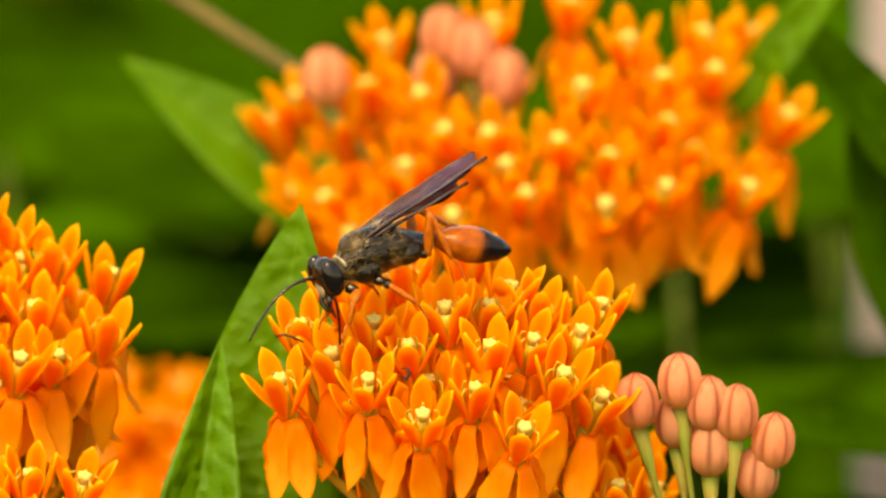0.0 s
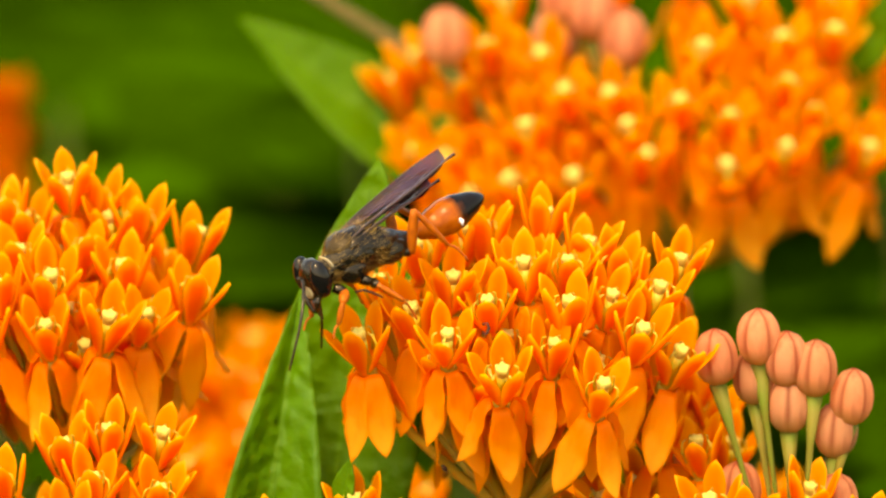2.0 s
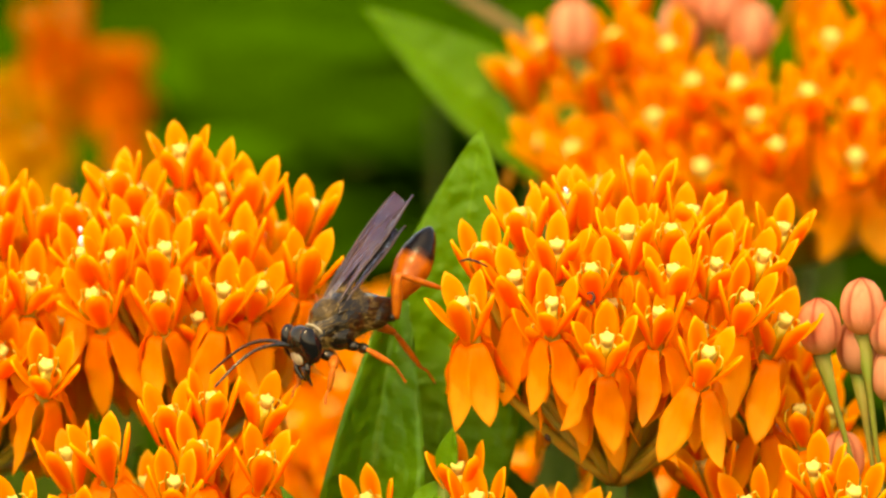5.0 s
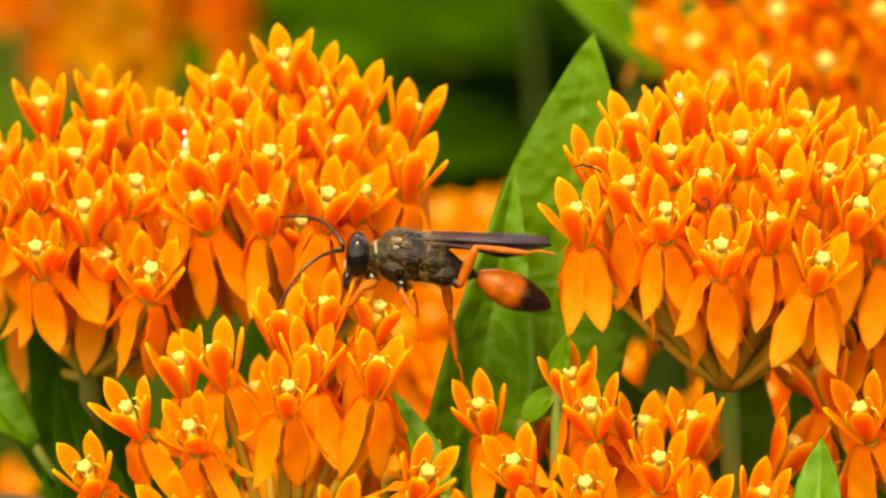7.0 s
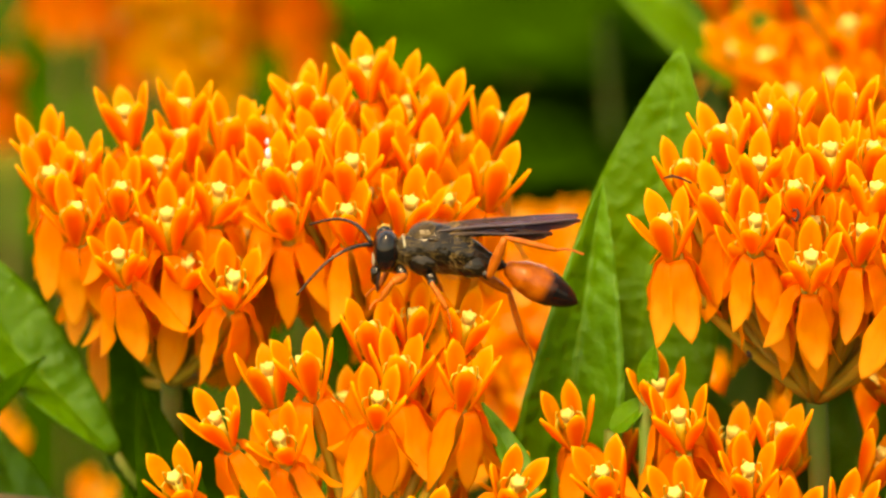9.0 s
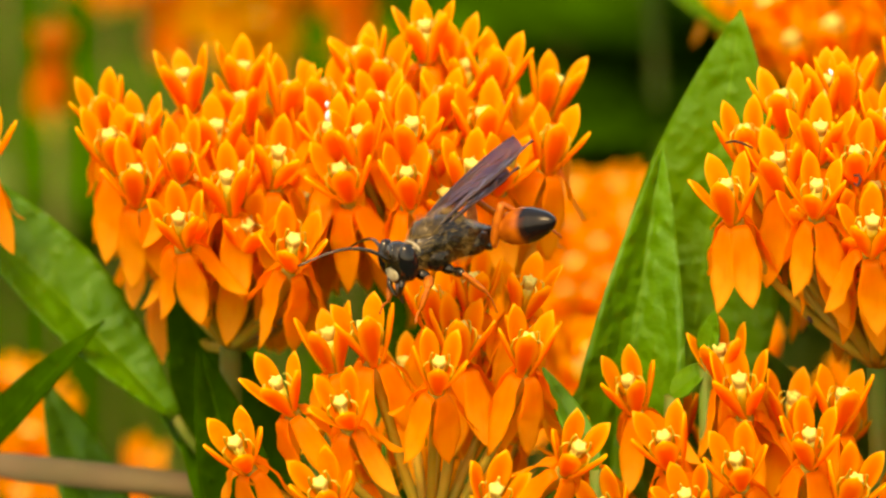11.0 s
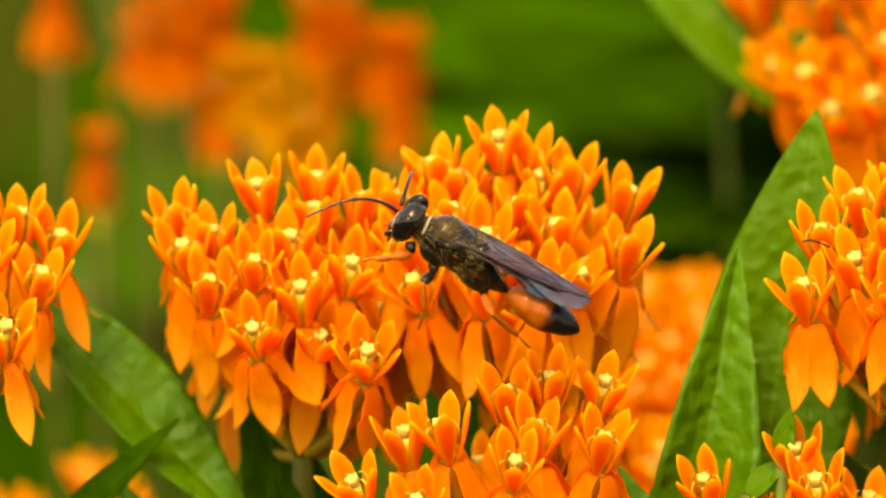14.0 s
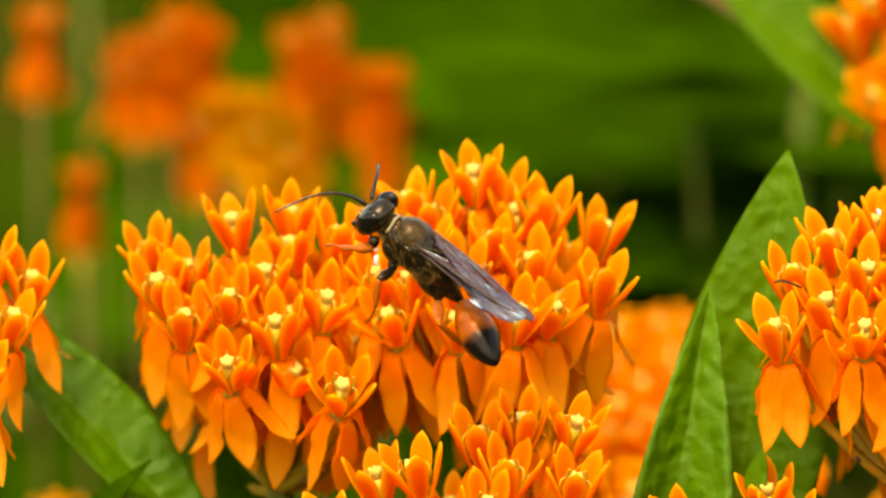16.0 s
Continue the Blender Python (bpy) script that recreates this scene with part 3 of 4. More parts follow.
def back_plant():
    rng = random.Random(8)
    th = plant("milkweed_plant", "orange milkweed cluster swaying behind, with a few pink buds", foot_under(31, 5, -136, 0.02, 0.02))
    cluster(th, (29.7, 8.3, -136.0), SPOTS_C, -110, 37.5, rng, rear=0, size=1.12)
    base = th.matrix_basis.translation
    for r, u in BUDS_C:
        bud(th, at(r, u, -111 + rng.uniform(-6, 2)) - base, (0, 0, 1), at(29.7, 8.3, -136) - base, rng, 1.3)
    line = stem(th, at(29.7, 8.3, -136.0), radius=1.1)
    leaf_stalk(th, line, at(6.5, 15.5, -132))
    leaf(th, at(6.5, 15.5, -132), at(-20.2, 38, -134), TOWARD + UP * 0.5, 13, "light green pointed leaf", fold=0.5, droop=0.08, mat=LEAF_PALE)
    leaf_stalk(th, line, at(47.5, 28.5, -124))
    leaf(th, at(47.5, 28.5, -124), at(64, 51, -118), TOWARD + UP * 0.5, 6, "light green pointed leaf", fold=0.4, droop=0.05, mat=LEAF_PALE)
    return th


def litter(thing, name, label, points, radii, mat):
    """A scrap caught among the flowers, as a part of its plant."""
    base = thing.matrix_basis.translation
    v, f = tube([(at(*p) - base) * 1000 for p in points], radii, 6)
    piece(name, mesh_of(name, v, f, [mat]), thing, None, label)


PLANT_A = main_plant()
PLANT_B = left_plant()
front_plants()
low_leaves()
PLANT_C = back_plant()
litter(PLANT_A, "withered_curl", "small dark curled withered style", ((11.9, 1.2, 11.5), (12.4, 1.3, 11.5), (12.6, 0.8, 11.5), (12.3, 0.2, 11.5), (11.9, 0.5, 11.5)), [0.12, 0.16, 0.18, 0.16, 0.1], WITHERED)
litter(PLANT_A, "dark_speck", "tiny dark speck on a flower stalk", ((8.0, -12.6, -6), (8.2, -13.0, -6), (8.5, -13.3, -6)), [0.1, 0.32, 0.1], WITHERED)
litter(PLANT_A, "white_speck", "small white speck", ((9.7, 11.6, 2), (9.9, 11.3, 2), (10.0, 10.9, 2)), [0.1, 0.26, 0.1], SPECK)
litter(PLANT_A, "withered_thread", "thin brown withered thread over a flower", ((-0.4, 4.3, 8), (0.4, 4.5, 8), (1.2, 4.3, 8), (2.3, 3.8, 8)), [0.1, 0.13, 0.13, 0.1], WITHERED)


def far_flowers():
    rng = random.Random(3)
    distant = []
    for r, u, w, n, tint, wide in ((-78.1, 37.7, -330, 8, "red", 5), (-82.4, 35.7, -330, 3, "red", 2.5), (-73.5, 41.2, -330, 4, "red", 3), (-73.1, 26.7, -330, 2, "red", 2), (-69.1, 31.5, -330, 4, "gold", 3), (-64.8, 27.6, -330, 4, "gold", 3), (-60.0, 24.9, -330, 5, "gold", 4), (-56.6, 36.6, -330, 8, "red", 5), (-49.9, 33.5, -330, 5, "red", 3.5), (-47.6, 28.1, -330, 3, "red", 2.5), (-89.9, 18.0, -330, 2, "red", 2), (-96.5, 41.1, -330, 3, "red", 2),
                                   (-15.5, -9.5, -190, 40, "orange", 15), (10, -26, -120, 24, "orange", 15), (34, -24, -110, 20, "orange", 15), (-22, -24, -110, 9, "orange", 15), (-84, -34, -200, 5, "orange", 15)):
        hue = {"red": "reddish-orange", "gold": "golden-orange", "orange": "orange"}[tint]
        th = plant("milkweed_plant", hue + " milkweed cluster blurred in the distance", foot_under(r, u, w), group="far milkweed plants")
        spots = []
        while len(spots) < n:
            x, y = rng.uniform(-1, 1), rng.uniform(-1, 1)
            if x * x + y * y < 1:
                spots.append((r + x * wide, u + y * min(wide, 12)))
        cluster(th, (r, u - 12, w - 10), spots, w, wide * 1.5, rng, rear=0 if w < -300 else 3, size=0.85 if w < -300 else 1.0, tint=tint)
        stem(th, at(r, u - 12, w - 10), radius=0.5 if w < -300 else 1.4, mat=STALK if w < -300 else None)
        if w < -300:
            distant.append(th)
    return distant


DISTANT = far_flowers()


def leafy_plant(x, y, height, count, size, rng):
    """A leafy stalk plant of the bed behind."""
    th = plant("leafy_plant", "green leafy plant out of focus in the bed behind", Vector((x, y, 0)), "plant", "background plants")
    line = stem(th, Vector((x + rng.uniform(-0.03, 0.03), y, height)), (rng.uniform(-0.03, 0.03), 0), 2.2)
    for k in range(count):
        z = height * (0.15 + 0.85 * k / count)
        a = 2.4 * k + rng.uniform(-0.4, 0.4)
        d = Vector((math.cos(a), math.sin(a), rng.uniform(-0.1, 0.6)))
        root = on_stem(line, z)
        tip = root + d.normalized() * size * rng.uniform(0.7, 1.15)
        leaf(th, root, tip, (0, -0.4, 1), size * 1000 * rng.uniform(0.3, 0.42), "", fold=0.2, droop=rng.uniform(0.05, 0.3), mat=LEAF_DARK, rows=10, cols=5)


def canopy_plant(right, up, toward, size, rng):
    """A bare-stemmed plant with a flat roof of broad leaves, dark below."""
    top = at(right, up, toward)
    th = plant("leafy_plant", "broad-leaved green plant shading the bed below it", Vector((top.x, top.y, 0)), "plant", "background plants")
    line = stem(th, top, (rng.uniform(-0.01, 0.01), 0), 0.9)
    for k in range(9):
        a = 0.7 * k + rng.uniform(-0.25, 0.25)
        root = on_stem(line, top.z - 0.004 * k)
        tip = root + Vector((math.cos(a), math.sin(a), rng.uniform(-0.08, 0.12))) * size * rng.uniform(0.8, 1.1)
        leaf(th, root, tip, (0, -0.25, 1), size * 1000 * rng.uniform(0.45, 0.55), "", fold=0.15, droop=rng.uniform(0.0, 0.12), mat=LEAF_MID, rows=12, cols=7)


def background():
    rng = random.Random(17)
    for k in range(46):
        y = 0.2 + 1.4 * (k / 46) ** 1.2
        x, height, size = rng.uniform(-0.14, 0.12) * (1 + 0.6 * y), max(0.12, 0.40 - 0.27 * y + rng.uniform(-0.06, 0.04)), rng.uniform(0.08, 0.14)
        reach = (0.8 + y) / 1.05
        if y < 1.0 and -0.085 * reach < x < 0.06 * reach:
            continue
        leafy_plant(x, y, height, 11, size, rng)
    for right, up, toward in ((-4, 28, -330), (18, 29, -340), (-20, 31, -450), (10, 33, -440), (-60, 38, -560), (-25, 38, -560), (8, 38, -550), (-70, 43, -680), (-30, 43, -700), (5, 43, -690), (-75, 50, -840), (-35, 50, -860), (5, 50, -850), (-40, 58, -1020), (0, 58, -1040), (44, 24, -330), (70, 28, -350), (48, 31, -470), (80, 34, -500), (45, 38, -620), (85, 41, -640), (50, 46, -800), (95, 48, -820), (52, 56, -1000)):
        canopy_plant(right + rng.uniform(-4, 4), up, toward, (0.06 if toward < -500 else 0.036) + 0.03 * rng.random(), rng)


background()


def bed_edge():
    """A pale weathered post and dark leaves at the bed's edge, and a bare stalk above the leaves."""
    p = at(86, 20, -420)
    v, f = loft([[(x * w, y * w, z) for x, y in ((-9, -8), (-8, -9), (8, -9), (9, -8), (9, 8), (8, 9), (-8, 9), (-9, 8))] for z, w in ((-40, 1), (p.z * 1000 + 110, 1), (p.z * 1000 + 114, 0.9))])
    post = tagged(new("garden_post", mesh_of("garden_post", v, f, [POST])), "pale pinkish-grey weathered garden post", "post")
    post.matrix_basis = Matrix.Translation((p.x, p.y, 0))
    th = plant("leafy_plant", "dark green leaves beside the flower cluster", foot_under(72, -10, -130), "plant", "background plants")
    swaying = th
    line = stem(th, at(72, 20, -130))
    for root, tip, w in (((72, 15, -130), (56, 44, -128), 9.5), ((72, 5, -134), (63, 32, -136), 12), ((66, -12, -125), (50, -4, -120), 10), ((66, -14, -125), (86, -8, -130), 10), ((66, -20, -125), (48, -16, -130), 9)):
        leaf(th, on_stem(line, at(*root).z), at(*tip), TOWARD + UP, w, "", fold=0.25, droop=0.06, mat=LEAF_MID if w == 9.5 else LEAF_DARK)
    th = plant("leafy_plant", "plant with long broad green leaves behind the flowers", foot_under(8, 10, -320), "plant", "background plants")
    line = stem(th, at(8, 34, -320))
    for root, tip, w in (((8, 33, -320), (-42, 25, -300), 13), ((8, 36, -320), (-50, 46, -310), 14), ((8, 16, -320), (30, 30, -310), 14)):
        leaf(th, on_stem(line, at(*root).z), at(*tip), TOWARD * 0.6 + UP, w, "", fold=0.2, droop=0.05, mat=LEAF_DARK)
    th = plant("dry_stalk", "pale green upright stalk far behind", foot_under(-102, 30, -480), "stalk", "background plants")
    stem(th, at(-102, 60, -480), (0.004, 0), 0.9, "stalk")
    th = plant("dry_stalk", "bare brownish plant stalk leaning over the leaves", foot_under(30, 10, -160), "stalk", "background plants")
    base = th.matrix_basis.translation
    v, f = tube([(at(*q) - base) * 1000 for q in ((-40, 58, -165), (-22, 49, -160), (-8, 40, -155), (8, 30, -150), (22, 10, -150))] + [(0, 0, -30)], [0.8, 0.85, 0.9, 1.0, 1.2, 1.5], 8)
    piece("stalk", mesh_of("stalk", v, f, [STALK]), th)
    th = plant("dry_stalk", "brownish stalk lying low beside a leaf", foot_under(-84, -30, -50), "stalk", "background plants")
    base = th.matrix_basis.translation
    v, f = tube([(at(*q) - base) * 1000 for q in ((-46, -32, -42), (-56, -31, -42), (-72, -29.5, -44), (-86, -28, -46))] + [(-4, 0, -30)], [1.3, 1.4, 1.5, 1.6, 1.8], 9)
    piece("stalk", mesh_of("stalk", v, f, [DRY]), th)
    return swaying


PLANT_EDGE = bed_edge()

# ---- the wasp: +x ahead, +z its back ----
def shell_material(name, colour, other, rough, coat=0.0, spec=0.5, relief=0.5, reflection_tint=(1.0, 1.0, 1.0), grain=5200, depth=0.00006):
    m, nt, b = material(name)
    nt.links.new(mixed(nt, ramp(nt, noise_of(nt, 1400), 0.4, 0.7), colour, other), b.inputs["Base Color"])
    b.inputs["Roughness"].default_value, b.inputs["Coat Weight"].default_value = rough, coat
    b.inputs["Specular IOR Level"].default_value, b.inputs["Specular Tint"].default_value = spec, (*reflection_tint, 1.0)
    bump(nt, b, noise_of(nt, grain, 4.0), relief, depth)
    return m


def abdomen_material():
    """Orange-red in front, black behind, with shiny plates."""
    m, nt, b = material("abdomen")
    tone = mixed(nt, ramp(nt, noise_of(nt, 900), 0.35, 0.7), (0.3, 0.068, 0.005), (0.2, 0.038, 0.003))
    nt.links.new(mixed(nt, attribute(nt, "pigment_shade"), tone, (0.004, 0.003, 0.003)), b.inputs["Base Color"])
    # The specular tint paints the plates' reflections warm.
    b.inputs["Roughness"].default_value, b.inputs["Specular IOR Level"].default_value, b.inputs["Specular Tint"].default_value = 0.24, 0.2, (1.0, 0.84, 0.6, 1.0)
    bump(nt, b, noise_of(nt, 4200, 3.0), 0.25, 0.00005)
    return m


def wing_material():
    """Smoky membrane: golden brown at the root, violet towards the tip."""
    m, nt, b = material("wing")
    root = mixed(nt, ramp(nt, noise_of(nt, 260), 0.35, 0.65), (0.075, 0.034, 0.012), (0.04, 0.018, 0.009))
    tip = mixed(nt, ramp(nt, noise_of(nt, 300), 0.4, 0.65), (0.026, 0.01, 0.012), (0.052, 0.019, 0.012))
    tc = nt.nodes.new("ShaderNodeTexCoord")
    xyz = nt.nodes.new("ShaderNodeSeparateXYZ")
    nt.links.new(tc.outputs["Object"], xyz.inputs[0])
    far = ramp(nt, xyz.outputs[0], -0.003, -0.009)
    nt.links.new(mixed(nt, far, root, tip), b.inputs["Base Color"])
    nt.links.new(ramp(nt, xyz.outputs[0], -0.004, -0.0135, 0.78, 0.7), b.inputs["Alpha"])
    b.inputs["Roughness"].default_value = 0.2
    b.inputs["Specular IOR Level"].default_value = 0.7
    b.inputs["Coat Weight"].default_value, b.inputs["Coat Roughness"].default_value = 0.25, 0.06
    b.inputs["Thin Film Thickness"].default_value, b.inputs["Thin Film IOR"].default_value = 320.0, 1.5
    bump(nt, b, noise_of(nt, 900, 2.0, (0.22, 1, 1)), 0.9, 0.0006)
    return m


# Warm tints put orange surroundings into the reflections, over the sky's blue.
BLACK = shell_material("black_shell", (0.006, 0.004, 0.002), (0.02, 0.012, 0.004), 0.15, 0.0, 0.42, reflection_tint=(1.0, 0.82, 0.55))
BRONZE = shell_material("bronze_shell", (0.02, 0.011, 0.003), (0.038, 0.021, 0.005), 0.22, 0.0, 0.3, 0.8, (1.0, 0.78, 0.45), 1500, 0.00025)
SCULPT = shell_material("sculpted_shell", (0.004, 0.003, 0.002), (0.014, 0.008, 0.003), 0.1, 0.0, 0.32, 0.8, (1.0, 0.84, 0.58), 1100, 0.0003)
EYE_BLACK = shell_material("eye", (0.003, 0.003, 0.003), (0.005, 0.004, 0.004), 0.08, 0.0, 0.3, 0.0, reflection_tint=(1.0, 0.86, 0.62))
RUST = shell_material("rust_leg", (0.34, 0.08, 0.006), (0.23, 0.045, 0.004), 0.4, 0.0, 0.2, reflection_tint=(1.0, 0.8, 0.5))
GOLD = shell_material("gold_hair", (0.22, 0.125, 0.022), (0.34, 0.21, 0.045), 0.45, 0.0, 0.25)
FACE = shell_material("face_hair", (0.32, 0.26, 0.13), (0.2, 0.15, 0.06), 0.55)
WING = wing_material()
VEIN = shell_material("wing_vein", (0.03, 0.014, 0.008), (0.05, 0.02, 0.01), 0.4)
ABDOMEN = abdomen_material()


def along_x(sections, sides=20):
    """Rings of (x, middle height, half breadth, half height)."""
    return loft([[(x, w * math.cos(a), z + h * math.sin(a)) for a in (2 * math.pi * k / sides for k in range(sides))] for x, z, w, h in sections])


def hairs(rng, count, sections, size):
    """Short bristles standing on a lofted body."""
    verts, faces = [], []
    for _ in range(count):
        k = rng.randrange(len(sections) - 1)
        f = rng.random()
        x, z, w, h = [a * (1 - f) + b * f for a, b in zip(sections[k], sections[k + 1])]
        a = rng.uniform(0, 2 * math.pi)
        if noise.noise((x * 0.9, 2.2 * math.cos(a), 2.2 * math.sin(a))) < rng.uniform(-0.8, 0.6) - 0.1 * max(0.0, math.sin(a)):
            continue
        p = Vector((x, w * math.cos(a), z + h * math.sin(a)))
        d = Vector((rng.uniform(-0.6, 0.3), math.cos(a), math.sin(a))).normalized()
        s = d.orthogonal().normalized() * 0.009
        t = d.cross(s)
        n = len(verts)
        verts += [tuple(p + s), tuple(p - s * 0.5 + t), tuple(p - s * 0.5 - t), tuple(p + d * size * rng.uniform(0.5, 1.3) + Vector((-0.3, 0, 0)))]
        faces += [(n, n + 1, n + 3), (n + 1, n + 2, n + 3), (n + 2, n, n + 3)]
    return verts, faces


def wing_mesh(length, width, side):
    """A wing along -x: straight front edge, rounded tip, raised veins. side: 1 left, -1 right."""
    rows, cols, verts, faces = 26, 9, [], []

    def place(s, u, lift=0.0):
        chord = width * min(1, 0.13 + 1.15 * s ** 0.9) * math.sqrt(max(1 - max(0, (s - 0.7) / 0.3) ** 2.4, 0.0004))
        front = 0.25 * width * math.sin(math.pi * s) * 0.4 + 0.35 * width * max(0, (s - 0.55) / 0.45) ** 2 * -0.6
        y = front - chord * u
        z = 0.10 * math.sin(2.5 * s * math.pi + 5 * u) - 0.16 * abs(math.sin(5 * u * math.pi + s)) + lift - 0.4 * s * s
        return (-length * s, side * y, z)

    for skin in (0.0, -0.03):
        verts += [place(i / (rows - 1), j / (cols - 1), skin) for i in range(rows) for j in range(cols)]
    n = rows * cols
    for i in range(rows - 1):
        for j in range(cols - 1):
            a = i * cols + j
            faces += [(a, a + 1, a + cols + 1, a + cols), (n + a, n + a + cols, n + a + cols + 1, n + a + 1)]
    veins = []
    for line, r in (([(s / 10, 0.0) for s in range(11)], 0.085), ([(s / 10 * 0.72, 0.02 + 0.22 * s / 10) for s in range(11)], 0.05), ([(s / 10 * 0.8, 0.05 + 0.5 * s / 10) for s in range(11)], 0.045),
                    ([(s / 10 * 0.62, 0.08 + 0.82 * s / 10) for s in range(11)], 0.04), ([(0.55, u / 5 * 0.42) for u in range(6)], 0.035), ([(0.7, u / 5 * 0.4) for u in range(6)], 0.035), ([(0.4, 0.12 + u / 5 * 0.4) for u in range(6)], 0.035)):
        veins.append((*tube([place(s, u, 0.02) for s, u in line], r, 5), 1))
    v, f, s = merged((verts, faces, 0), *veins)
    return mesh_of("wing", v, f, [WING, VEIN], s)


def limb(points, radii, mats, name, sides=8):
    """A jointed limb piece; points in the leg's space."""
    return mesh_of(name, *tube(points, radii, sides), mats)


def stretch(a, b, n, bulge, ends):
    """n points from a to b with radii that swell by bulge in the middle."""
    a, b = Vector(a), Vector(b)
    pts = [tuple(a.lerp(b, k / (n - 1))) for k in range(n)]
    return pts, [ends[0] + (ends[1] - ends[0]) * k / (n - 1) + bulge * math.sin(math.pi * k / (n - 1)) for k in range(n)]


def leg(thing, kind, side, hip, knee, ankle, toe, dark):
    """Coxa, femur, tibia and a five-jointed foot; the tibia turns at the knee."""
    hip, knee, ankle, toe = (Vector((p[0], p[1] * side, p[2])) for p in (hip, knee, ankle, toe))
    root = Vector((hip.x + 0.7, hip.y * 0.55, hip.z + 0.6))
    p, r = stretch((0, 0, 0), hip - root, 5, 0.12, (0.5, 0.36))
    ob = piece(kind, limb(p, r, [BLACK], "coxa", 10), thing, Matrix.Translation(root * MM))
    p, r = stretch(hip - root, knee - root, 9, 0.22, (0.34, 0.3))
    piece("femur", limb(p, r, [dark if kind == "middle_leg" else RUST], "femur", 10), ob)
    p, r = stretch((0, 0, 0), ankle - knee, 9, 0.12, (0.22, 0.2))
    shin = piece("tibia", limb(p, r, [RUST], "tibia", 8), ob, Matrix.Translation((knee - root) * MM))
    foot, radii = [], []
    for k in range(11):
        foot.append(tuple((ankle - knee) + (toe - ankle) * (k / 10) + Vector((0, 0, 0.35 * math.sin(math.pi * k / 10)))))
        radii.append(0.15 if k % 2 else 0.1)
    foot = [tuple(Vector(p) - (ankle - knee)) for p in foot]
    piece("tarsus", limb(foot, radii, [RUST], "tarsus", 6), shin, Matrix.Translation((ankle - knee) * MM))
    return shin, knee - root, ob, root, side


HIPS = (-6.35, 0.0, -0.85)
LONGER = Matrix.Translation((0.003, 0, 0)) @ Matrix.Diagonal((1.15, 0.97, 1.08, 1)) @ Matrix.Translation((-0.003, 0, 0))
THORAX = [(4.7, -0.4, 0.6, 0.6), (4.4, -0.3, 0.95, 0.85), (3.9, -0.12, 1.3, 1.15), (3.4, -0.02, 1.38, 1.3), (2.9, 0.2, 1.75, 1.68), (2.1, 0.4, 2.08, 2.12), (0.9, 0.4, 2.25, 2.35), (-0.3, 0.3, 2.2, 2.3), (-0.7, 0.2, 2.05, 2.12), (-1.0, 0.2, 2.15, 2.2), (-1.9, -0.05, 1.9, 2.0), (-2.2, -0.15, 1.75, 1.8), (-3.0, -0.4, 1.45, 1.5), (-3.8, -0.62, 1.0, 1.05), (-4.5, -0.76, 0.72, 0.72), (-5.2, -0.8, 0.4, 0.4)]


